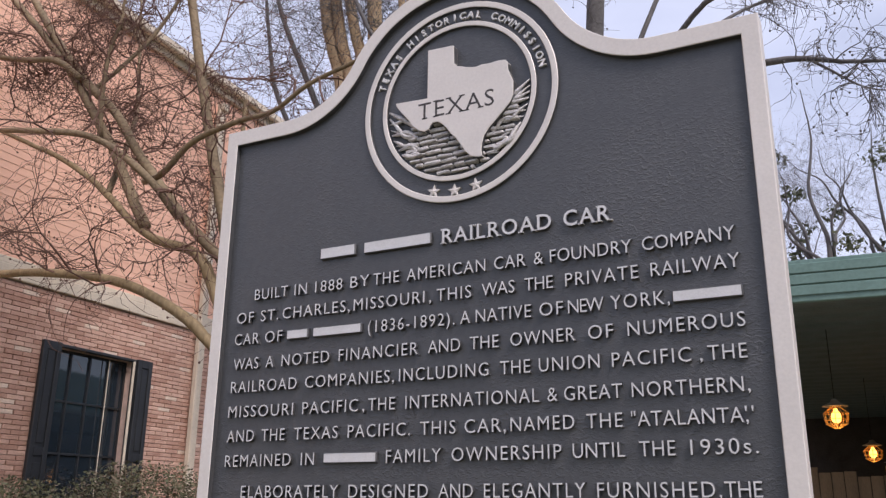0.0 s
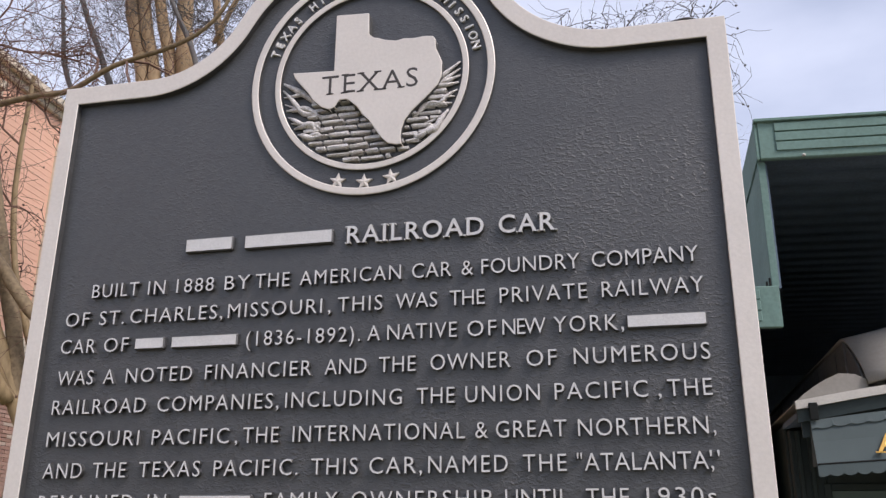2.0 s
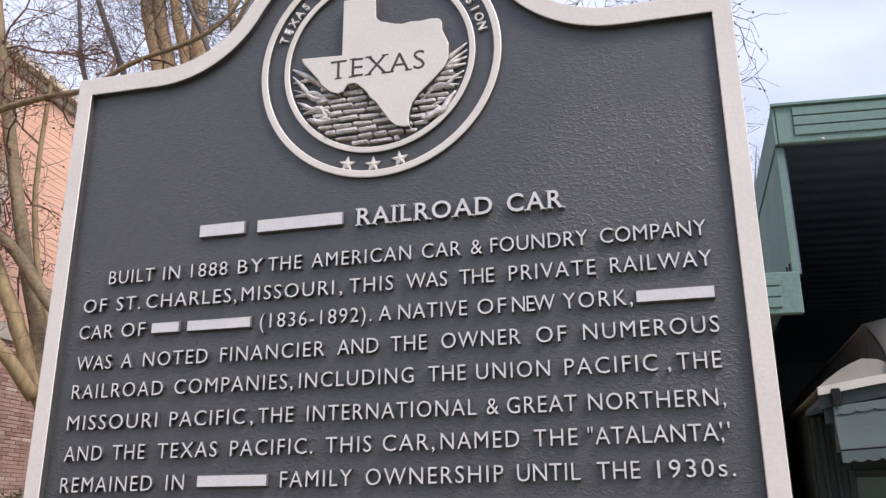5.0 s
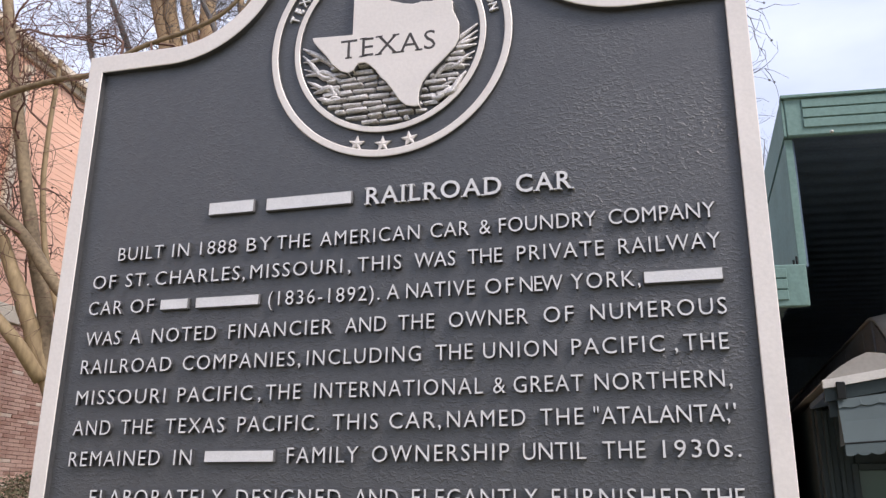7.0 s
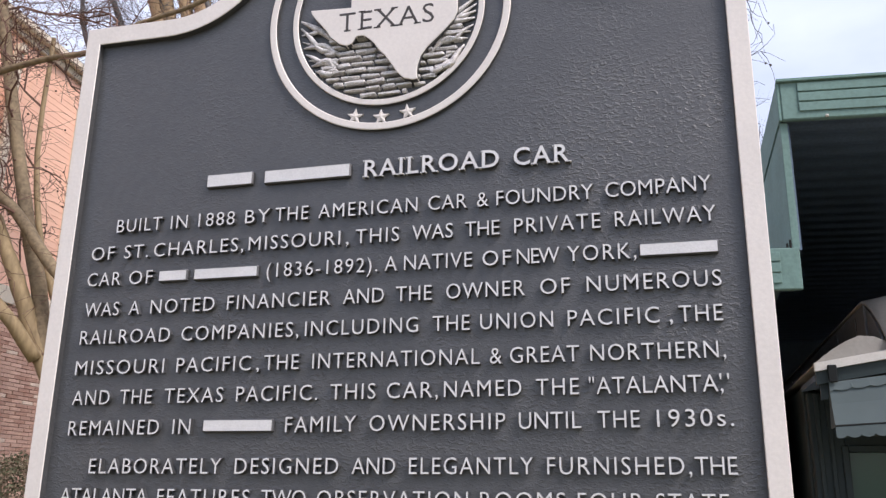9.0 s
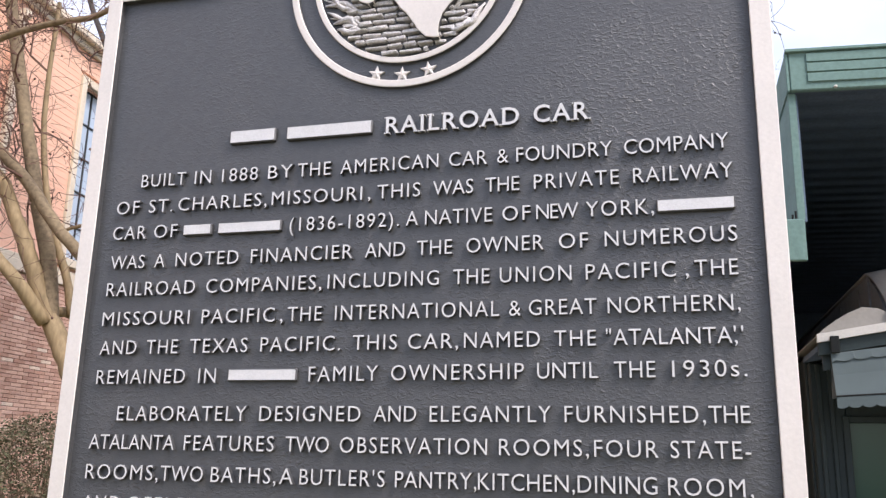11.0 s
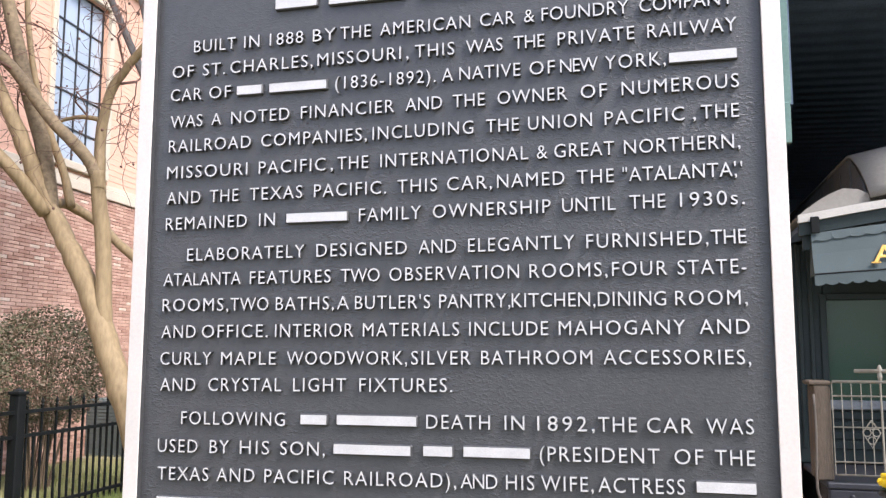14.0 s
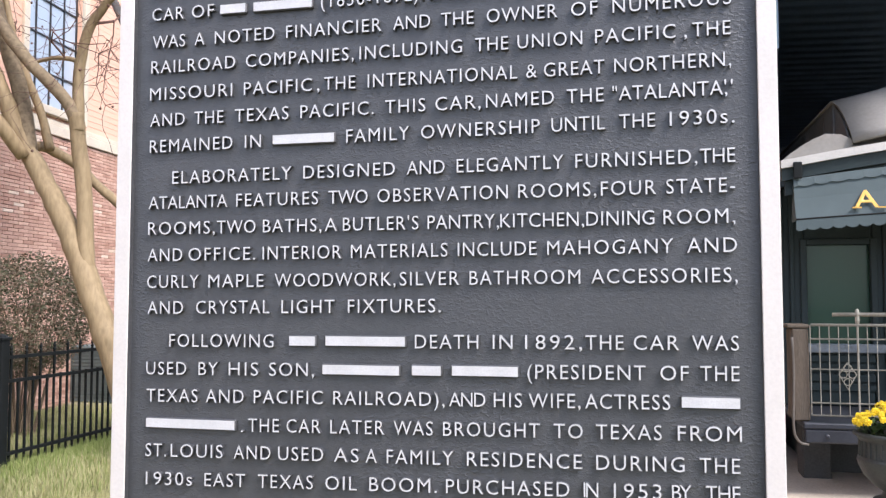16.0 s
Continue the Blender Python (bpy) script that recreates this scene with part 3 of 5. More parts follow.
for row, (zl, zr, text) in enumerate(ROWS):
    cells = [c.rsplit(" ", 2) for c in text.split(" | ")]
    first, last = float(cells[0][1]) / 1000, float(cells[-1][2]) / 1000
    slope = (zr - zl) / (last - first)
    for w, p, q in cells:
        p, q = float(p) / 1000, float(q) / 1000
        z, cap = zl + slope * (p - first), 0.0172 if row == 0 else 0.0142
        if w.startswith("#"):
            bar(p, q, z, slope, cap, w.endswith("."))
        elif row == 0:
            word(w, p, q, z, slope, cap, LETTER, thick=0.009)
            serifs(w, p, q, z, slope, cap, LETTER)
        else:
            word(w, p, q, z, slope, cap, LETTER, thick=-0.006)
for p, q in ((-0.302, -0.235), (-0.222, -0.160), (-0.148, -0.095), (-0.082, 0.000)):
    bar(p, q, 1.138, 0.018, 0.0142)

word("TEXAS", SEAL[0] - 0.0475, SEAL[0] + 0.052, SEAL[1] - 0.0195, -0.02, 0.0212, INK, thick=-0.012, front=-0.0068)
serifs("TEXAS", SEAL[0] - 0.0475, SEAL[0] + 0.052, SEAL[1] - 0.0195, -0.02, 0.0212, INK, front=-0.0071)

legend = "TEXAS HISTORICAL COMMISSION"
for k, ch in enumerate(legend):
    if ch == " ":
        continue
    a = radians(160.3 - 148.5 * k / (len(legend) - 1))
    me = glyphs(ch, 0.006)
    cap = 0.0090
    xs = [v.co.x for v in me.vertices]
    mid, top = (min(xs) + max(xs)) / 2, max(v.co.z for v in me.vertices)
    low = min(v.co.z for v in me.vertices)
    for v in me.vertices:
        u, h = (v.co.x - mid) / CAP * cap * (0.95 if ch != "I" else 1.0), (v.co.y - BASE) / CAP * cap + 0.1058
        d = (top - v.co.z) / (top - low)
        x, z = skew(SEAL[0] + u * math.sin(a) + h * math.cos(a), SEAL[1] - u * math.cos(a) + h * math.sin(a))
        v.co = (x, 0.0002 + d * 0.0035, z)
    me.update()
    me.materials.append(LETTER)
    m_part("letter", me)


# ---- ground ----
def sheet(name, x0, y0, x1, y1, z, n, mat, rough=0.0):
    vs, fs = [], []
    for j in range(n + 1):
        for i in range(n + 1):
            x, y = x0 + (x1 - x0) * i / n, y0 + (y1 - y0) * j / n
            vs.append((x, y, z + rough * noise.noise(Vector((x * 0.5, y * 0.5, 0)))))
    for j in range(n):
        for i in range(n):
            k = j * (n + 1) + i
            fs.append((k, k + 1, k + n + 2, k + n + 1))
    return mesh_of(name, vs, fs, mat)


ground = tagged(new("ground", sheet("ground", -900, -900, 900, 900, -0.012, 2, GRASS_SOIL)), "patchy green and straw-coloured winter lawn", "ground", kind="structure")
b = Build()
b.box((-0.6, 3.9, -0.05), (9.0, 16.0, 0.012), 0.01)
pavement = tagged(new("pavement", b.mesh("pavement", CONCRETE)), "pale brown concrete pavement beside the railway car", "pavement", kind="structure")

rng = random.Random(11)
b = Build()
for k in range(80000):
    x, y = rng.uniform(-7.0, -3.2), rng.uniform(3.0, 10.2)
    if x < -6.5 - 0.09 * (y - 5):
        continue
    h, a, w = rng.uniform(0.025, 0.075), rng.uniform(0, 6.28), rng.uniform(0.004, 0.008)
    dx, dy = math.cos(a) * w, math.sin(a) * w
    lx, ly = rng.uniform(-0.03, 0.03), rng.uniform(-0.03, 0.03)
    b.solid([(x - dx, y - dy, -0.015), (x + dx, y + dy, -0.015), (x + lx, y + ly, h)], [(0, 1, 2)])
tagged(new("grass", b.mesh("grass", GRASS)), "short winter grass, part green and part straw", "grass", kind="stuff")
# Uncut green growth along the foot of the iron fence, thinning out into the lawn.
b = Build()
for k in range(26000):
    x, y = -4.62 + rng.gauss(0, 0.17), rng.uniform(3.0, 9.8)
    if rng.random() < 0.35:
        x = -4.72 + rng.uniform(-1.2, 1.2)
    h, a, w = rng.uniform(0.04, 0.10), rng.uniform(0, 6.28), rng.uniform(0.004, 0.008)
    dx, dy = math.cos(a) * w, math.sin(a) * w
    b.solid([(x - dx, y - dy, -0.015), (x + dx, y + dy, -0.015), (x + rng.uniform(-0.03, 0.03), y + rng.uniform(-0.03, 0.03), h)], [(0, 1, 2)])
tagged(new("grass", b.mesh("fence_grass", GREEN_GRASS)), "longer green grass along the iron fence", "grass", kind="stuff")

# ---- brick and siding building ----
WDIR = Vector((-0.09, 1.0, 0)).normalized()
WORG = Vector((-6.6 - 0.09 * -2.0, 3.0, 0.0))          # a foot of the wall
WALL = Matrix(((WDIR.x, -WDIR.y, 0, WORG.x), (WDIR.y, WDIR.x, 0, WORG.y), (0, 0, 1, 0), (0, 0, 0, 1)))
# Walls are drawn with u along them, v out of them and w up; w_part turns v round.
U0, U1, BAND, EAVE = -6.0, 20.0, 3.48, 6.49
LOW_WIN = (1.47, 2.44, 0.95, 2.88)                    # u from, to, sill, head
HIGH_WINS = [(4.76 + 3.9 * k, 5.93 + 3.9 * k, 3.72, 5.98) for k in (-2, 0, 1, 2)]
HIGH_WINS = [w for w in HIGH_WINS if w[0] > -4]


def on_wall(ob):
    ob.matrix_basis = WALL
    return ob


building = tagged(on_wall(new("brick_building")), "two-storey building, red brick below and peach siding above", "building")


def w_part(name, me, label="", parent=None, kind=""):
    if me is not None:
        me.transform(Matrix.Diagonal((1, -1, 1, 1)))
        me.flip_normals()
    ob = new(name, me)
    ob.parent = parent or building
    return tagged(ob, label, kind=kind)


def wall_with_openings(u0, u1, z0, z1, holes, v0, v1, mat, name):
    """A thick wall with real openings, put together from upright and level strips."""
    s = Build()
    cuts = sorted({u0, u1, *[h[0] for h in holes], *[h[1] for h in holes]})
    for p, q in zip(cuts, cuts[1:]):
        gaps = sorted((h[2], h[3]) for h in holes if h[0] <= p + 1e-6 and h[1] >= q - 1e-6)
        z = z0
        for g0, g1 in gaps:
            s.box((p, v0, z), (q, v1, g0))
            z = g1
        s.box((p, v0, z), (q, v1, z1))
    return s.mesh(name, mat)


w_part("lower_wall", wall_with_openings(U0, U1, -0.1, BAND - 0.10, [LOW_WIN, (-3.5, -2.5, 0.95, 2.86), (8.6, 9.6, 0.95, 2.86)], -0.30, -0.012, MORTAR, "lower_wall"), "red brick wall with uneven pale bricks")
w_part("upper_wall", wall_with_openings(U0, U1, BAND + 0.10, EAVE, HIGH_WINS, -0.30, -0.02, SIDING, "upper_wall"), "peach painted siding")
s = Build()
s.box((U0, -0.30, BAND - 0.098), (U1, 0.045, BAND + 0.03), 0.008)
s.box((U0, -0.30, BAND + 0.032), (U1, 0.02, BAND + 0.098), 0.008)
w_part("band", s.mesh("band", CREAM), "cream moulded band between the storeys")
s = Build()
s.box((U0 - 0.4, -9.0, -0.1), (U0, -0.3, EAVE))
s.box((U1, -9.0, -0.1), (U1 + 0.3, -0.3, EAVE))
s.box((U0, -9.0, -0.1), (U1, -8.7, EAVE))
w_part("side_wall", s.mesh("side_wall", BRICK))
s = Build()
s.box((U0 - 0.4, 0.002, EAVE - 0.09), (U1 + 0.4, 0.055, EAVE - 0.002), 0.006)
w_part("frieze", s.mesh("frieze", CREAM))
s = Build()
s.box((U0 - 0.4, -0.3, EAVE + 0.001), (U1 + 0.4, 0.07, EAVE + 0.06), 0.006)
s.box((U0 - 0.4, 0.072, EAVE - 0.01), (U1 + 0.4, 0.15, EAVE + 0.10), 0.02)
w_part("gutter", s.mesh("gutter", CREAM), "cream gutter along the eave")
s = Build()
s.solid([(U0 - 0.4, 0.13, EAVE + 0.105), (U1 + 0.4, 0.13, EAVE + 0.105), (U1 + 0.4, -4.5, EAVE + 1.9), (U0 - 0.4, -4.5, EAVE + 1.9),
         (U0 - 0.4, -9.4, EAVE + 0.115), (U1 + 0.4, -9.4, EAVE + 0.115)], [(0, 1, 2, 3), (3, 2, 5, 4), (0, 3, 4), (1, 5, 2), (0, 4, 5, 1)])
w_part("roof", s.mesh("roof", ROOF_GREY), "grey shingle roof")

# Lap boards of the upper storey.
lap = 0.0775
count = int((EAVE - 0.09 - BAND - 0.10) / lap)
for k in range(count + 1):
    z0 = BAND + 0.10 + k * lap
    z1 = min(z0 + lap, EAVE - 0.092)
    spans = [(U0, U1)]
    for h in HIGH_WINS:
        if h[2] - 0.13 < z1 and h[3] + 0.13 > z0:
            spans = [x for s0, s1 in spans for x in ((s0, min(s1, h[0] - 0.11)), (max(s0, h[1] + 0.11), s1)) if x[1] - x[0] > 0.02]
    for s0, s1 in spans:
        s = Build()
        vs = [(s0, -0.018, z0), (s1, -0.018, z0), (s1, 0.0035, z0), (s0, 0.0035, z0), (s0, -0.018, z1), (s1, -0.018, z1), (s1, -0.001, z1), (s0, -0.001, z1)]
        s.solid(vs, [(0, 3, 2, 1), (4, 5, 6, 7), (3, 7, 6, 2), (0, 1, 5, 4), (0, 4, 7, 3), (1, 2, 6, 5)])
        w_part("board", s.mesh("board", SIDING))


def tall_window(u0, u1, z0, z1, pane, cols, rows, trim, bars, recess=-0.10, t=0.10):
    win = w_part("window", None)
    s = Build()
    s.box((u0 - t, -0.019, z0 - t), (u0, 0.035, z1 + t), 0.006)
    s.box((u1, -0.019, z0 - t), (u1 + t, 0.035, z1 + t), 0.006)
    s.box((u0 + 0.001, -0.019, z1), (u1 - 0.001, 0.035, z1 + t), 0.006)
    s.box((u0 - 0.03, -0.019, z0 - t + 0.002), (u1 + 0.03, 0.06, z0), 0.006)
    w_part("frame", s.mesh("frame", trim), parent=win)
    s = Build()
    for p in range(cols + 1):
        x = u0 + (u1 - u0) * p / cols
        r = 0.022 if p in (0, cols) else 0.009
        s.box((max(u0, x - r), recess - 0.02, z0), (min(u1, x + r), recess + 0.02, z1))
    for p in range(rows + 1):
        z = z0 + (z1 - z0) * p / rows
        r = 0.022 if p in (0, rows) else 0.009
        s.box((u0 + 0.001, recess - 0.018, max(z0, z - r)), (u1 - 0.001, recess + 0.018, min(z1, z + r)))
    w_part("muntin", s.mesh("muntin", bars), parent=win)
    for p in range(cols):
        for q in range(rows):
            s = Build()
            s.box((u0 + (u1 - u0) * p / cols + 0.004, recess - 0.004, z0 + (z1 - z0) * q / rows + 0.004), (u0 + (u1 - u0) * (p + 1) / cols - 0.004, recess + 0.002, z0 + (z1 - z0) * (q + 1) / rows - 0.004))
            me = s.mesh("pane", pane)
            w_part("pane", me, parent=win)
    return win


# Upper panes carry a painted sky reflection in their colour.
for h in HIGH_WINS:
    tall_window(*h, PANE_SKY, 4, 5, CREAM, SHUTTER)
for u0, u1, z0, z1 in (LOW_WIN, (-3.5, -2.5, 0.95, 2.86), (8.6, 9.6, 0.95, 2.86)):
    win = tall_window(u0, u1, z0, z1, PANE, 4, 4, SHUTTER, SHUTTER, t=0.03)
    for side in (-1, 1):
        a = u0 - 0.03 - 0.21 if side < 0 else u1 + 0.01
        s = Build()
        for e in (a, a + 0.16):
            s.box((e, 0.037, z0 - 0.08), (e + 0.05, 0.075, z1 + 0.03), 0.004)
        for z in (z0 - 0.08, (z0 + z1) / 2 - 0.04, z1 - 0.05):
            s.box((a + 0.05, 0.037, z), (a + 0.16, 0.073, z + 0.08), 0.003)
        for p0, p1 in ((z0, (z0 + z1) / 2 - 0.04), ((z0 + z1) / 2 + 0.04, z1)):
            s.box((a + 0.05, 0.039, p0), (a + 0.16, 0.060, p1))
            s.box((a + 0.066, 0.0605, p0 + 0.03), (a + 0.144, 0.068, p1 - 0.06), 0.005)
        w_part("shutter", s.mesh("shutter", SHUTTER), "black panelled shutter", parent=win)
# A pale upright stands before the low window's edge, a thinner one inside its opening.
s = Build()
s.tube([(LOW_WIN[1] - 0.03, 0.05, 0.2), (LOW_WIN[1] - 0.03, 0.05, LOW_WIN[3])], 0.014, 8)
s.tube([(LOW_WIN[1] - 0.27, -0.05, 0.96), (LOW_WIN[1] - 0.27, -0.05, LOW_WIN[3] - 0.02)], 0.006, 8)
w_part("pale_upright", s.mesh("pale_upright", CREAM))
s = Build()
s.box((3.32, 0.047, 0.1), (3.43, 0.115, EAVE - 0.3), 0.012)
s.box((3.32, 0.05, EAVE - 0.34), (3.43, 0.16, EAVE - 0.24), 0.012)
w_part("downspout", s.mesh("downspout", CREAM), "cream downspout")

# ---- grey unit ----
unit = thing("utility_unit", "grey metal utility unit standing on the lawn", "air conditioner", (-6.60, 9.08, 0.0))
s = Build()
s.box((-0.34, -0.30, 0.03), (0.34, 0.30, 0.75), 0.02)
part("body", s.mesh("body", GREY_UNIT), unit)
s = Build()
for k in range(14):
    s.box((-0.31, -0.308, 0.10 + k * 0.044), (0.31, -0.302, 0.125 + k * 0.044), 0.002)
part("grille", s.mesh("grille", GREY_UNIT), unit)
s = Build()
s.box((-0.42, -0.36, -0.03), (0.42, 0.36, 0.028), 0.01)
part("pad", s.mesh("pad", CONCRETE), unit)

# ---- iron fence ----
FX, FY0, FY1 = -4.72, 1.1, 11.1
fence = thing("iron_fence", "black iron picket fence with square posts and finials", "fence", (FX, FY0, 0.0))


def picket_mesh(tall):
    s = Build()
    s.box((-0.008, -0.008, 0.02), (0.008, 0.008, 0.915 if tall else 0.72))
    if tall:
        s.lathe([(0.008, 0.915), (0.016, 0.93), (0.009, 0.945), (0.015, 0.96), (0.001, 1.0)], (0, 0, 0), 6)
    return s.mesh("picket", IRON)


def post_mesh():
    s = Build()
    s.box((-0.045, -0.045, -0.05), (0.045, 0.045, 1.03), 0.006)
    s.box((-0.056, -0.056, 1.03), (0.056, 0.056, 1.055), 0.004)
    s.lathe([(0.05, 1.055), (0.035, 1.07), (0.001, 1.082)], (0, 0, 0), 8)
    return s.mesh("post", IRON)


pm, qm = (picket_mesh(True), picket_mesh(False)), post_mesh()
posts = [4.97 - FY0 + 2.0 * k for k in (-2, -1, 0, 1, 2, 3)]
for y in posts:
    p = part("post", qm, fence)
    p.location = (0, y, 0)
for k in range(int((FY1 - FY0 - 0.02) / 0.0863)):
    y = 0.012 + k * 0.0863
    if min(abs(y - q) for q in posts) > 0.062:
        p = part("picket", pm[k % 2], fence)
        p.location = (0, y, 0)
for z in (0.125, 0.70, 0.89):
    s = Build()
    s.box((-0.014, 0, z - 0.014), (0.014, FY1 - FY0, z + 0.014))
    part("rail", s.mesh("rail", IRON), fence)


# ---- trees and shrubs ----
def jitter(p, rng, r):
    return p + Vector((rng.uniform(-r, r), rng.uniform(-r, r), rng.uniform(-r, r)))


def sprout(b, rng, p, d, length, radius, depth, droop=0.0, buds=None):
    """A thin branch with its own smaller ones."""
    n = 6 if depth > 0 else 4
    pts, q, dd = [p], p, d
    for k in range(n):
        dd = (dd + Vector((rng.gauss(0, 0.38), rng.gauss(0, 0.38), rng.gauss(0, 0.34) - droop))).normalized()
        q = q + dd * length / n
        pts.append(q)
    radii = [max(0.0012, radius * (1 - 0.75 * k / n)) for k in range(n + 1)]
    b.tube(pts, radii, 4 if radius > 0.004 else 3, False)
    if depth > 0:
        for k in range(1, n + 1):
            for _ in range(1 if rng.random() < 0.85 else 2):
                side = dd.cross(Vector((rng.uniform(-1, 1), rng.uniform(-1, 1), rng.uniform(-1, 1)))).normalized()
                nd = (dd * rng.uniform(0.4, 1.0) + side * rng.uniform(0.5, 1.0)).normalized()
                sprout(b, rng, pts[k], nd, length * rng.uniform(0.45, 0.75), radius * 0.52, depth - 1, droop, buds)
    elif buds is not None and rng.random() < 0.25:
        c = pts[-1]
        buds.lathe([(0.0005, -0.008), (0.007, -0.003), (0.007, 0.003), (0.0005, 0.008)], c, 5)


def bare_tree(name, label, base, limbs, seed, bark, twig, per=5, length=(0.35, 0.8), depth=2, droop=0.0, with_buds=True, from_share=0.35, twig_r=0.0045):
    """limbs: (points, first radius, last radius, share of twigs)."""
    rng = random.Random(seed)
    root = thing(name, label, "tree", base)
    crown, buds = Build(), Build() if with_buds else None
    for k, (pts, r0, r1, share) in enumerate(limbs):
        line = smooth_line(pts, 5)
        n = len(line)
        line = [jitter(p, rng, r0 * 0.05) if 0 < i < n - 1 else p for i, p in enumerate(line)]
        s = Build()
        s.tube(line, [(r0 + (r1 - r0) * i / (n - 1)) * (1 + 0.03 * math.sin(i * 1.1 + k)) for i in range(n)], 10 if r0 > 0.03 else 7)
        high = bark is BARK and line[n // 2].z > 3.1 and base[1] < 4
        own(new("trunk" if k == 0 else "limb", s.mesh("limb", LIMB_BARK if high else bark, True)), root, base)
        for _ in range(int(per * share)):
            i = rng.randrange(int(n * from_share), n)
            along = (line[min(i + 1, n - 1)] - line[max(i - 1, 0)]).normalized()
            out = along.cross(Vector((rng.uniform(-1, 1), rng.uniform(-1, 1), rng.uniform(-1, 1)))).normalized()
            d = (along * rng.uniform(0.2, 0.9) + out + Vector((0, 0, 0.35))).normalized()
            sprout(crown, rng, line[i], d, rng.uniform(*length), min(twig_r, r1 * 0.8 + 0.001), depth, droop, buds)
    tagged(own(new("crown", crown.mesh("crown", twig)), root, base), kind="stuff")
    if buds is not None and buds.v:
        tagged(own(new("seed_pod", buds.mesh("seed_pod", twig)), root, base), kind="stuff")
    return root


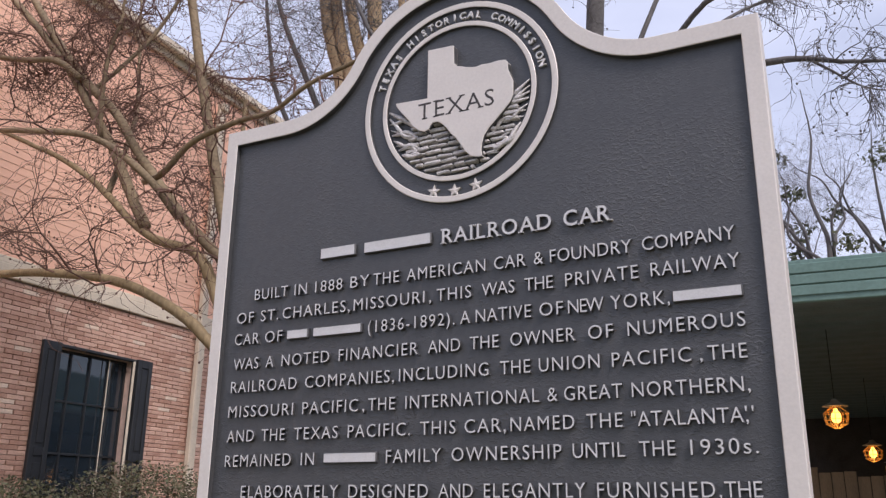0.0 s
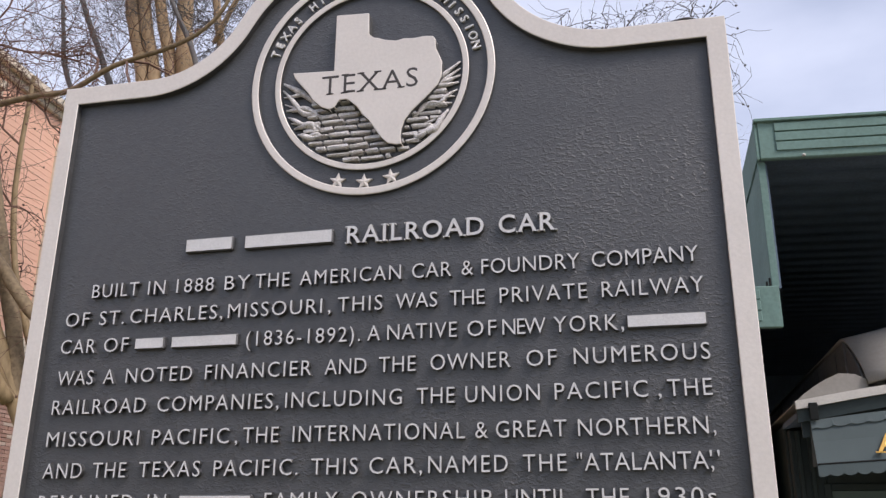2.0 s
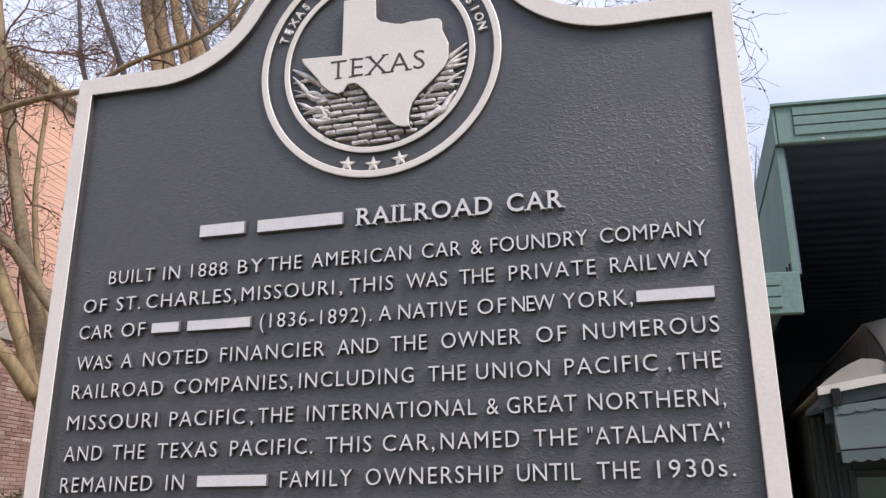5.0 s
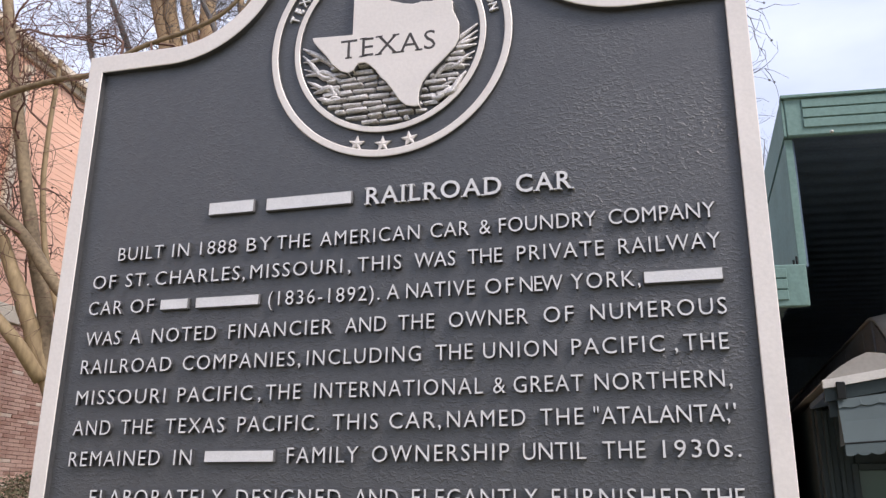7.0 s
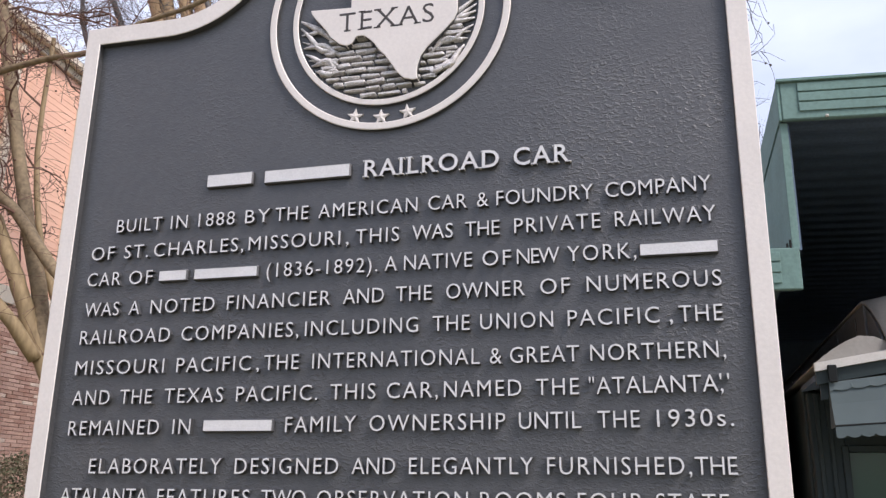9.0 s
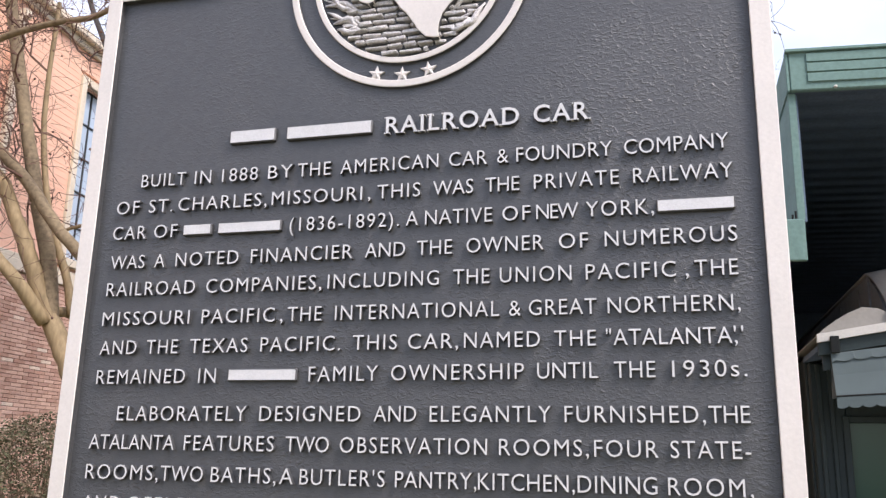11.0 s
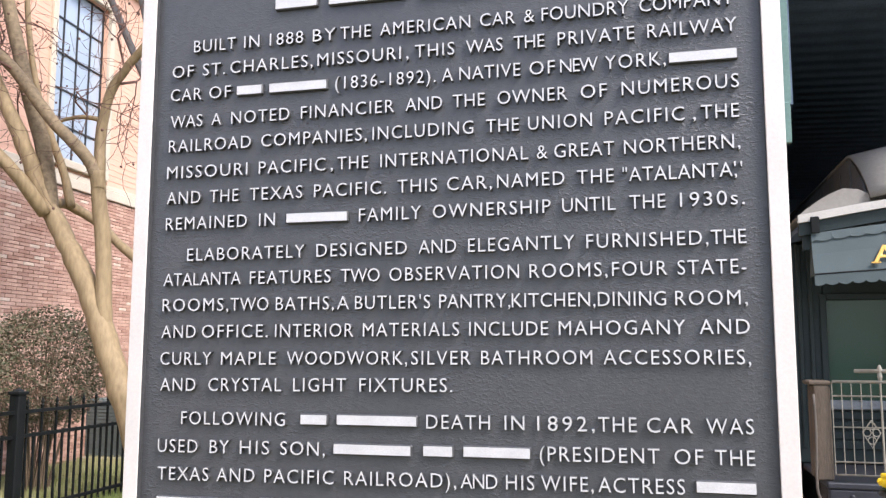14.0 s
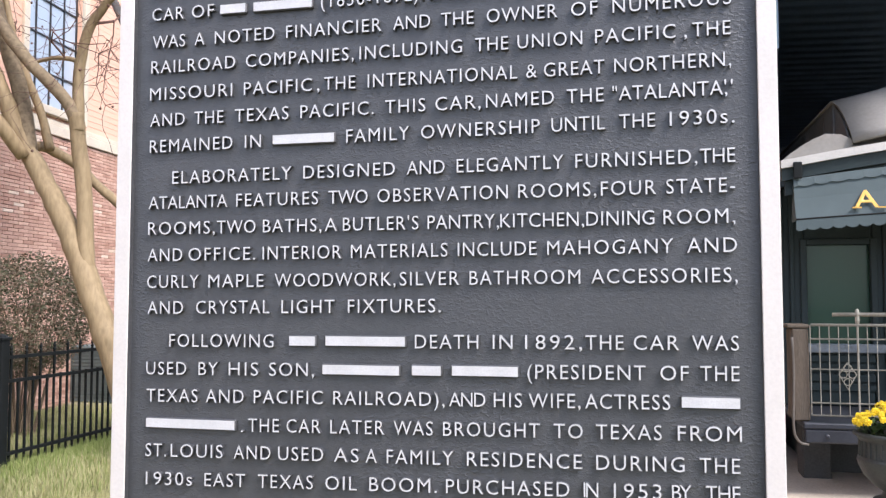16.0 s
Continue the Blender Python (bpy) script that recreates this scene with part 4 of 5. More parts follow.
# The smooth-barked tree beside the fence.
bare_tree("crape_myrtle", "bare multi-stemmed crape myrtle with smooth tan bark", (-2.2, 3.0, 0.0), [
    ([(-2.16, 3.0, -0.05), (-2.24, 3.0, 0.65), (-2.37, 3.0, 1.06), (-2.46, 3.0, 1.25), (-2.59, 3.0, 1.57), (-2.74, 3.0, 1.86), (-2.87, 3.0, 2.06), (-2.95, 2.98, 2.22), (-3.04, 2.92, 2.48), (-3.16, 2.9, 2.72), (-3.33, 2.9, 2.96), (-3.80, 2.9, 3.16), (-4.31, 2.9, 3.58), (-4.78, 2.9, 3.88), (-5.51, 2.9, 4.24)], 0.078, 0.014, 0),
    ([(-2.475, 3.0, 1.28), (-2.545, 3.0, 1.50), (-2.575, 3.0, 1.92), (-2.60, 2.98, 2.19), (-2.605, 2.96, 2.32)], 0.044, 0.037, 0),
    ([(-2.597, 2.98, 2.20), (-2.615, 2.96, 2.31), (-2.68, 2.93, 2.42), (-2.86, 2.9, 2.60), (-3.10, 2.9, 2.88), (-3.45, 2.9, 3.20), (-3.94, 2.9, 3.74), (-4.22, 2.9, 4.10), (-4.57, 2.9, 4.42), (-5.0, 2.9, 4.89), (-5.38, 2.9, 5.37)], 0.0335, 0.030, 12),
    ([(-2.597, 2.97, 2.22), (-2.605, 2.98, 2.34), (-2.62, 3.0, 2.54), (-2.57, 3.0, 2.76), (-2.47, 3.0, 2.89), (-2.34, 3.0, 3.05), (-2.2, 3.0, 3.4), (-2.1, 3.1, 4.0)], 0.0335, 0.014, 3),
    ([(-2.62, 3.02, 2.52), (-2.78, 3.2, 2.66), (-2.91, 3.2, 2.69), (-3.05, 3.2, 2.67), (-3.2, 3.25, 2.62)], 0.018, 0.006, 2),
    ([(-2.52, 3.3, 1.84), (-2.70, 3.3, 1.98), (-2.85, 3.3, 2.11), (-3.0, 3.25, 2.20), (-2.98, 3.1, 2.18)], 0.026, 0.030, 0),
    ([(-2.90, 3.15, 2.17), (-3.0, 3.2, 2.38), (-3.1, 3.2, 2.60), (-3.2, 3.2, 2.85), (-3.35, 3.25, 3.4), (-3.4, 3.3, 4.2)], 0.026, 0.014, 4),
    ([(-2.90, 3.0, 2.10), (-2.97, 3.0, 2.45), (-3.08, 3.0, 2.75), (-3.24, 3.0, 3.25), (-3.42, 3.0, 3.85), (-3.6, 3.0, 4.5), (-3.75, 3.0, 5.1)], 0.043, 0.030, 7),
    ([(-3.80, 2.9, 3.20), (-4.0, 2.9, 3.50), (-4.21, 2.9, 3.84), (-4.34, 2.9, 4.0), (-4.8, 2.9, 4.59), (-5.14, 2.9, 4.95), (-5.66, 2.9, 5.46)], 0.038, 0.028, 13),
    ([(-4.6, 2.85, 4.45), (-4.83, 2.8, 4.63), (-5.17, 2.8, 4.72), (-5.55, 2.8, 4.85), (-5.9, 2.8, 5.0)], 0.026, 0.018, 10),
    ([(-4.30, 2.85, 3.92), (-4.27, 2.8, 4.25), (-4.25, 2.8, 4.56), (-4.17, 2.8, 4.77), (-4.16, 2.8, 4.95), (-4.0, 2.8, 5.4)], 0.020, 0.009, 9),
    ([(-2.90, 2.95, 2.10), (-2.98, 2.8, 2.30), (-3.25, 2.72, 2.55), (-3.78, 2.7, 2.79), (-4.43, 2.7, 2.92), (-4.91, 2.7, 2.97), (-5.5, 2.7, 3.0)], 0.036, 0.024, 9),
    ([(-5.2, 2.7, 4.10), (-4.7, 2.6, 3.95), (-4.05, 2.6, 3.77), (-3.53, 2.6, 3.42), (-3.35, 2.75, 3.15)], 0.020, 0.026, 7),
    ([(-3.80, 2.85, 3.50), (-3.42, 2.65, 3.42), (-3.14, 2.6, 3.55), (-2.81, 2.6, 3.61), (-2.53, 2.6, 3.62), (-2.29, 2.6, 3.73), (-1.9, 2.6, 3.82), (-1.70, 2.6, 3.98), (-1.6, 2.6, 4.3)], 0.022, 0.008, 5),
    ([(-4.6, 2.9, 4.3), (-4.3, 3.2, 4.9), (-4.1, 3.4, 5.6), (-4.0, 3.5, 6.2)], 0.018, 0.008, 8),
    ([(-4.2, 2.9, 3.5), (-4.5, 3.3, 4.3), (-4.9, 3.6, 5.0), (-5.1, 3.7, 5.8)], 0.022, 0.010, 10),
], 21, BARK, TWIG, per=0.95, length=(0.4, 1.0), depth=2, twig_r=0.0085)

# The taller tree behind the marker.
bare_tree("brown_barked_tree", "tall bare tree with several tan trunks", (-3.0, 5.5, 0.0), [
    ([(-3.0, 5.5, -0.05), (-3.1, 5.5, 1.2), (-3.45, 5.5, 2.8), (-3.90, 5.5, 4.4), (-4.20, 5.5, 5.6), (-4.42, 5.5, 6.4), (-4.6, 5.5, 7.8)], 0.11, 0.06, 4),
    ([(-3.05, 5.5, 0.8), (-3.4, 5.55, 3.0), (-3.92, 5.5, 4.9), (-4.10, 5.5, 5.6), (-4.29, 5.5, 6.38), (-4.5, 5.5, 8.0)], 0.085, 0.055, 4),
    ([(-3.05, 5.45, 0.9), (-3.1, 5.4, 3.0), (-3.7, 5.45, 4.8), (-3.92, 5.5, 5.64), (-4.11, 5.5, 6.35), (-4.3, 5.4, 7.8)], 0.08, 0.05, 4),
    ([(-3.0, 5.5, 0.8), (-2.9, 5.5, 3.2), (-3.6, 5.5, 4.9), (-3.76, 5.5, 5.62), (-3.83, 5.5, 6.3), (-3.9, 5.5, 7.8)], 0.10, 0.07, 4),
    ([(-2.95, 5.5, 3.0), (-3.05, 5.5, 4.3), (-3.3, 5.5, 5.3), (-3.42, 5.5, 5.8), (-3.5, 5.5, 6.25), (-3.65, 5.5, 7.6)], 0.05, 0.03, 4),
    ([(-3.42, 5.4, 5.7), (-3.1, 5.3, 6.2), (-2.6, 5.3, 6.9), (-2.2, 5.3, 7.6)], 0.025, 0.01, 4),
], 33, TAN_BARK, GREY_BARK, per=2.6, length=(0.5, 1.1), depth=2, from_share=0.55, twig_r=0.006)

bare_tree("slender_tree", "slender bare tree with dark grey stems", (-3.5, 5.3, 0.0), [
    ([(-3.5, 5.3, -0.05), (-3.6, 5.35, 1.5), (-3.75, 5.4, 3.2), (-4.2, 5.5, 4.7), (-4.6, 5.5, 5.62), (-5.0, 5.5, 6.5), (-5.3, 5.5, 7.4)], 0.055, 0.02, 6),
    ([(-3.75, 5.4, 3.2), (-4.5, 5.5, 4.6), (-5.02, 5.5, 5.61), (-5.15, 5.5, 6.13), (-5.3, 5.5, 7.0)], 0.035, 0.016, 6),
    ([(-3.62, 5.35, 1.8), (-3.25, 5.1, 3.6), (-3.2, 5.0, 4.6), (-3.35, 5.0, 5.3), (-3.65, 5.0, 5.94), (-3.95, 5.0, 6.7)], 0.036, 0.016, 5),
], 37, GREY_BARK, GREY_BARK, per=2.2, length=(0.4, 0.9), depth=2, from_share=0.5, twig_r=0.006)

# The grey tree whose boughs reach over the marker towards the shed.
bare_tree("grey_tree", "bare grey-barked tree with knobbly budded twigs", (-1.3, 4.6, 0.0), [
    ([(-1.3, 4.6, -0.05), (-1.3, 4.6, 1.5), (-1.35, 4.6, 3.0), (-1.3, 4.6, 4.3), (-1.2, 4.6, 5.6)], 0.12, 0.06, 2),
    ([(-1.33, 4.6, 3.3), (-0.9, 4.4, 4.1), (-0.4, 4.2, 4.60), (0.0, 4.1, 4.50), (0.45, 4.05, 4.47), (0.62, 4.0, 4.46), (0.72, 4.0, 4.40)], 0.026, 0.005, 5),
    ([(-0.9, 4.4, 4.1), (-0.55, 4.8, 4.7), (-0.2, 5.2, 5.1), (0.2, 5.4, 5.22), (0.5, 5.5, 5.28)], 0.02, 0.005, 5),
    ([(-1.33, 4.6, 3.0), (-0.9, 4.3, 3.65), (-0.45, 4.05, 3.98), (-0.02, 4.0, 3.98), (0.17, 4.0, 3.95), (0.34, 4.0, 3.89), (0.55, 4.0, 3.84), (0.66, 4.0, 3.80)], 0.032, 0.005, 4),
    ([(0.17, 4.0, 3.95), (0.28, 3.98, 3.84), (0.39, 3.97, 3.73), (0.46, 3.97, 3.68)], 0.009, 0.004, 3),
    ([(-1.3, 4.6, 3.8), (-0.9, 5.0, 5.2), (-0.5, 5.2, 6.0), (0.2, 5.4, 6.6)], 0.025, 0.008, 5),
    ([(-1.3, 4.6, 4.1), (-1.7, 4.8, 5.2), (-2.0, 5.0, 6.2), (-2.3, 5.0, 7.2)], 0.04, 0.01, 5),
], 45, GREY_BARK, GREY_BARK, per=5, length=(0.2, 0.42), depth=1, droop=0.06, from_share=0.45)


def far_tree(x, y, h, seed):
    rng = random.Random(seed)
    def bent(p, q, n=6, r=0.16):
        p, q = Vector(p), Vector(q)
        return [p.lerp(q, i / n) + (jitter(Vector(), rng, r) if 0 < i < n else Vector()) for i in range(n + 1)]

    lean = rng.uniform(-0.8, 0.8)
    limbs = [(bent((x, y, 0), (x + lean, y, h * 0.95), 8, 0.22), 0.14, 0.010, 5)]
    for k in range(7):
        z0 = h * rng.uniform(0.35, 0.68)
        a = rng.uniform(0, 6.28)
        r = rng.uniform(1.0, 2.4)
        foot = Vector((x + lean * z0 / (h * 0.95), y, z0))
        limbs.append((bent(foot, foot + Vector((math.cos(a) * r, math.sin(a) * r * 0.6, h * rng.uniform(0.2, 0.34)))), 0.055, 0.006, 4))
    t = bare_tree("distant_tree", "distant bare tree with clumps of mistletoe", (x, y, 0), limbs, seed, GREY_BARK, GREY_BARK, per=1.2, length=(0.8, 1.9), depth=2, with_buds=False, twig_r=0.014)
    s = Build()
    for k in range(7):
        c = Vector((x + rng.uniform(-1.8, 1.8), y + rng.uniform(-1, 1), h * rng.uniform(0.5, 0.9)))
        for _ in range(90):
            p = c + Vector((rng.gauss(0, 0.17), rng.gauss(0, 0.17), rng.gauss(0, 0.15)))
            q = Vector((rng.uniform(-1, 1), rng.uniform(-1, 1), rng.uniform(-1, 1))) * 0.07
            w = Vector((rng.uniform(-1, 1), rng.uniform(-1, 1), rng.uniform(-1, 1))) * 0.05
            s.solid([p - q, p + w, p + q, p - w], [(0, 1, 2, 3)])
    tagged(own(new("mistletoe", s.mesh("mistletoe", MISTLETOE)), t, (x, y, 0)), kind="stuff")


for k, (x, y, h) in enumerate(((-0.7, 21.0, 12.5), (0.5, 23.0, 12.0), (2.6, 25.0, 13.0), (-2.6, 24.0, 13.5), (-14, 26, 15), (-10, 30, 15))):
    far_tree(x, y, h, 60 + k)


def shrub(x, y, r, h, seed, green, brown):
    rng = random.Random(seed)
    root = thing("shrub", "rounded shrub, half green and half brown with winter leaves", "shrub", (x, y, 0), group="shrubs along the brick wall")
    s = Build()
    for k in range(38):
        a, rr = rng.uniform(0, 6.28), rng.uniform(0.0, 0.16)
        top = Vector((x + math.cos(a) * r * rng.uniform(0.2, 0.9), y + math.sin(a) * r * rng.uniform(0.2, 0.9), h * rng.uniform(0.65, 1.0)))
        foot = Vector((x + math.cos(a) * rr, y + math.sin(a) * rr, -0.02))
        mid = (foot + top) / 2 + Vector((rng.gauss(0, 0.05), rng.gauss(0, 0.05), 0))
        s = Build()
        s.tube([foot, mid, top], [0.010, 0.007, 0.003], 5)
        own(new("stem", s.mesh("stem", SHRUB_STEM)), root, (x, y, 0))
    for name, mat, count in (("foliage", LEAF, green), ("dry_foliage", BROWN_LEAF, brown)):
        s = Build()
        for k in range(count):
            u = Vector((rng.gauss(0, 1), rng.gauss(0, 1), rng.gauss(0, 1))).normalized()
            f = rng.uniform(0.55, 1.0) ** 0.6
            bumpy = 1 + 0.18 * noise.noise(Vector((u.x * 2 + seed, u.y * 2, u.z * 2)))
            p = Vector((x + u.x * r * f * bumpy, y + u.y * r * f * bumpy, h * 0.66 + u.z * h * 0.34 * f * bumpy))
            q = Vector((rng.uniform(-1, 1), rng.uniform(-1, 1), rng.uniform(-0.6, 0.6))).normalized() * rng.uniform(0.012, 0.024)
            w = q.cross(Vector((rng.uniform(-1, 1), rng.uniform(-1, 1), rng.uniform(-1, 1))).normalized()) * 0.55
            s.solid([p - q, p + w, p + q, p - w], [(0, 1, 2, 3)])
        tagged(own(new(name, s.mesh(name, mat)), root, (x, y, 0)), kind="stuff")


shrub(-5.80, 6.50, 0.70, 1.80, 3, 9000, 8000)
shrub(-5.95, 5.1, 0.80, 1.85, 4, 10000, 6000)
shrub(-5.85, 3.7, 0.75, 1.66, 5, 11000, 3500)


# ---- shed over the railway car ----
SX, SY, STOP, SLOW = 1.100, 5.20, 4.270, 3.977
SKEW = Matrix(((1, 0, 0, 0), (0.09, 1, 0, -0.09 * SX), (0, 0, 1, 0), (0, 0, 0, 1)))      # its front is not quite square to its side
CX0, CZ0, CZ1 = -1.6, 2.772, 3.055
shed = thing("metal_shed", "green metal shed roof over the railway car", "shed", (SX, SY, 0))


def s_part(name, me, label=""):
    me.transform(SKEW)
    return tagged(own(new(name, me), shed, (SX, SY, 0)), label)


s = Build()
s.box((SX, SY - 0.05, SLOW), (9.0, SY, STOP), 0.008)
s.box((SX - 0.02, SY - 0.075, STOP - 0.012), (9.02, SY + 0.02, STOP + 0.012), 0.004)
s_part("fascia", s.mesh("fascia", GREEN), "ribbed green metal fascia")
for k in range(3):
    s = Build()
    z = SLOW + 0.056 + k * 0.0745
    s.box((SX + 0.115, SY - 0.062, z), (9.0, SY - 0.051, z + 0.064), 0.003)
    s_part("rib", s.mesh("rib", GREEN))
s = Build()
s.box((SX - 0.022, SY - 0.045, SLOW), (SX - 0.002, 16.0, STOP - 0.014), 0.004)
s_part("side_fascia", s.mesh("side_fascia", GREEN))
s = Build()
s.box((SX - 0.012, SY + 0.03, 3.06), (SX + 0.03, 16.0, SLOW - 0.002), 0.004)
s_part("side_panel", s.mesh("side_panel", GREEN), "green sheet-metal side")
s = Build()
s.box((SX - 0.016, SY - 0.004, 3.062), (SX + 0.034, SY + 0.028, SLOW - 0.003), 0.003)
s_part("corner_trim", s.mesh("corner_trim", GREEN))
s = Build()
for x, h in ((SX - 0.03, 0.06), (SX - 0.05, 0.035)):
    s.tube([(x, SY - 0.03, CZ1 - 0.005), (x, SY - 0.03, CZ1 + h)], 0.008, 6)
s_part("pipe_stub", s.mesh("pipe_stub", IRON))
# Added sheet behind the side panel; its dark colour imitates the shade inside.
s = Build()
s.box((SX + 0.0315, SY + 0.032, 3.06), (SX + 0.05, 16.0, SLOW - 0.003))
s_part("side_shade_sheet", s.mesh("side_shade_sheet", DARK_GREEN))
s = Build()
vs, fs = [], []
n = 160
for k in range(n + 1):
    y, z = SY + 0.02 + k * 0.0674, STOP - 0.06 - (0.015 if (k // 2) % 2 else 0.0)
    vs += [(SX - 0.01, y, z), (9.0, y, z), (9.0, y, STOP - 0.015), (SX - 0.01, y, STOP - 0.015)]
for k in range(n):
    for j in range(4):
        fs.append((k * 4 + j, (k + 1) * 4 + j, (k + 1) * 4 + (j + 1) % 4, k * 4 + (j + 1) % 4))
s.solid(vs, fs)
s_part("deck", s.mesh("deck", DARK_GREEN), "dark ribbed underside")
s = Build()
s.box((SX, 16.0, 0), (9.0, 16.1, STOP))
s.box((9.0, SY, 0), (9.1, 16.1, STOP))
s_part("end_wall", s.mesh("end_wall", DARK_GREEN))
for x, y in ((SX + 0.10, SY + 3.2), (SX + 0.10, SY + 7.0), (6.5, SY + 0.10)):
    s = Build()
    s.box((x - 0.055, y - 0.055, 0.0), (x + 0.055, y + 0.055, SLOW - 0.003), 0.006)
    s_part("post", s.mesh("post", DARK_GREEN))
s = Build()
s.lathe([(0.010, 0), (0.014, 0.005), (0.012, 0.015), (0.001, 0.020)], (SX + 0.29, SY - 0.058, SLOW + 0.004), 10)
s_part("bolt", s.mesh("bolt", WHITE_TRIM))

# The lower canopy beside it.
canopy = thing("lower_canopy", "low green metal canopy with a ribbed fascia", "canopy", (CX0, SY, 0))


def c_part(name, me, label=""):
    me.transform(SKEW)
    return tagged(own(new(name, me), canopy, (CX0, SY, 0)), label)


s = Build()
s.box((CX0, SY - 0.055, CZ0), (SX + 0.020, SY - 0.006, CZ1), 0.006)
c_part("fascia", s.mesh("fascia", GREEN))
for k in range(3):
    s = Build()
    z = CZ0 + 0.042 + k * 0.0745
    s.box((CX0, SY - 0.067, z), (SX - 0.108, SY - 0.056, z + 0.064), 0.003)
    c_part("rib", s.mesh("rib", GREEN))
s = Build()
vs, fs = [], []
n = 120
for k in range(n + 1):
    y, z = SY - 0.003 + k * 0.0858, CZ1 - 0.07 - (0.015 if (k // 2) % 2 else 0.0)
    vs += [(CX0, y, z), (SX - 0.006, y, z), (SX - 0.006, y, CZ1 - 0.01), (CX0, y, CZ1 - 0.01)]
for k in range(n):
    for j in range(4):
        fs.append((k * 4 + j, (k + 1) * 4 + j, (k + 1) * 4 + (j + 1) % 4, k * 4 + (j + 1) % 4))
s.solid(vs, fs)
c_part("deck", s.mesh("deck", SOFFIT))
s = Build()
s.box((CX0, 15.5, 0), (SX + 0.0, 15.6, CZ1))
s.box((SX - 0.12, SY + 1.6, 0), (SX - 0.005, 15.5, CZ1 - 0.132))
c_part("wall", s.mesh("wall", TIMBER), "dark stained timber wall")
s = Build()
s.box((CX0 + 0.01, SY - 0.002, 0.0), (CX0 + 0.11, SY + 0.10, CZ0), 0.006)
c_part("post", s.mesh("post", DARK_GREEN))

board_fence = thing("board_fence", "weathered tan board fence under the canopy", "fence", (CX0, 9.2, 0))
for k in range(22):
    s = Build()
    top = 1.98 - 0.014 * k + 0.02 * ((k * 7) % 3)
    s.box((k * 0.122, -0.012, 0.0), (k * 0.122 + 0.114, 0.012, top), 0.004)
    part("board", s.mesh("board", TAN_BOARD), board_fence)


def hanging_lamp(x, y, z):
    at = (x, y, z)
    lamp = thing("hanging_lamp", "wire-caged hanging lamp with a glowing amber bulb", "lamp", at, group="lamps under the canopy")
    s = Build()
    s.lathe([(0.002, -0.075), (0.03, -0.06), (0.042, -0.03), (0.034, 0.01), (0.016, 0.035), (0.014, 0.05)], (0, 0, 0), 12)
    part("bulb", s.mesh("bulb", AMBER, True), lamp, "glowing amber bulb")
    s = Build()
    for k in range(12):
        a = 2 * math.pi * k / 12
        s.tube([(0.03 * math.cos(a), 0.03 * math.sin(a), 0.07), (0.10 * math.cos(a), 0.10 * math.sin(a), 0.01), (0.085 * math.cos(a), 0.085 * math.sin(a), -0.08), (0.02 * math.cos(a), 0.02 * math.sin(a), -0.115)], 0.003, 5)
    for r, h in ((0.10, 0.01), (0.098, -0.04), (0.085, -0.08)):
        ring = [(r * math.cos(2 * math.pi * k / 16), r * math.sin(2 * math.pi * k / 16), h) for k in range(17)]
        s.tube(ring, 0.003, 5)
    part("cage", s.mesh("cage", GOLD), lamp)
    s = Build()
    s.lathe([(0.10, 0.066), (0.105, 0.072), (0.04, 0.10), (0.02, 0.13)], (0, 0, 0), 20)
    part("shade", s.mesh("shade", BRASS), lamp)
    s = Build()
    s.tube([(0, 0, 0.12), (0, 0, CZ1 - 0.07 - z)], 0.003, 6)
    part("cord", s.mesh("cord", IRON), lamp)
    light = new("bulb_light", bpy.data.lights.new("bulb_light", "POINT"))
    light.data.energy, light.data.color, light.data.shadow_soft_size = 1.2, (1.0, 0.55, 0.2), 0.05
    light.location = (x, y, z - 0.16)


hanging_lamp(-0.13, 7.2, 2.255)
hanging_lamp(-0.01, 10.4, 2.13)
hanging_lamp(0.14, 12.2, 2.02)

# ---- railway car ----
KX0, KX1, KY = 1.22, 4.20, 6.00
kar = thing("railway_car", "dark green railway car with pale rounded roof and end platform", "railway car", (KX0, KY, 0))
MIDX = (KX0 + KX1) / 2


def k_part(name, me, label="", parent=None):
    ob = own(new(name, me), kar, (KX0, KY, 0))
    if parent is not None:
        ob.parent = parent
        ob.matrix_parent_inverse = Matrix.Identity(4)
    return tagged(ob, label)


def arch(half, rise, z, n=20):
    return [(MIDX + half * math.cos(math.pi * k / n), z + rise * math.sin(math.pi * k / n) ** 0.8) for k in range(n + 1)]


def bow(x, amount=0.163):
    """How far the roof's end rises towards the middle of the car."""
    return amount * math.sin(math.pi * max(0.0, min(1.0, (x - KX0) / (KX1 - KX0))))


def bowed(y0, y1, z0, z1, x0, x1, n=40):
    """A board that follows the bowed roof end."""
    vs, fs = [], []
    for i in range(n + 1):
        x = x0 + (x1 - x0) * i / n
        vs += [(x, y0, z0 + bow(x)), (x, y1, z0 + bow(x)), (x, y1, z1 + bow(x)), (x, y0, z1 + bow(x))]
    for i in range(n):
        for j in range(4):
            fs.append((i * 4 + j, i * 4 + (j + 1) % 4, (i + 1) * 4 + (j + 1) % 4, (i + 1) * 4 + j))
    fs += [(3, 2, 1, 0), tuple(n * 4 + j for j in range(4))]
    return vs, fs


s = Build()
half = [(0.0, 2.345), (0.06, 2.398), (0.14, 2.455), (0.22, 2.502), (0.31, 2.540), (0.55, 2.60), (0.9, 2.64)]
lower = [(KX1 + 0.012 - t, z) for t, z in half]
lower = [(KX1 + 0.012, 2.335)] + lower + [(2 * MIDX - x, z) for x, z in reversed(lower)] + [(KX0 - 0.012, 2.335)]
s.prism(lower, KY + 0.14, 15.0)
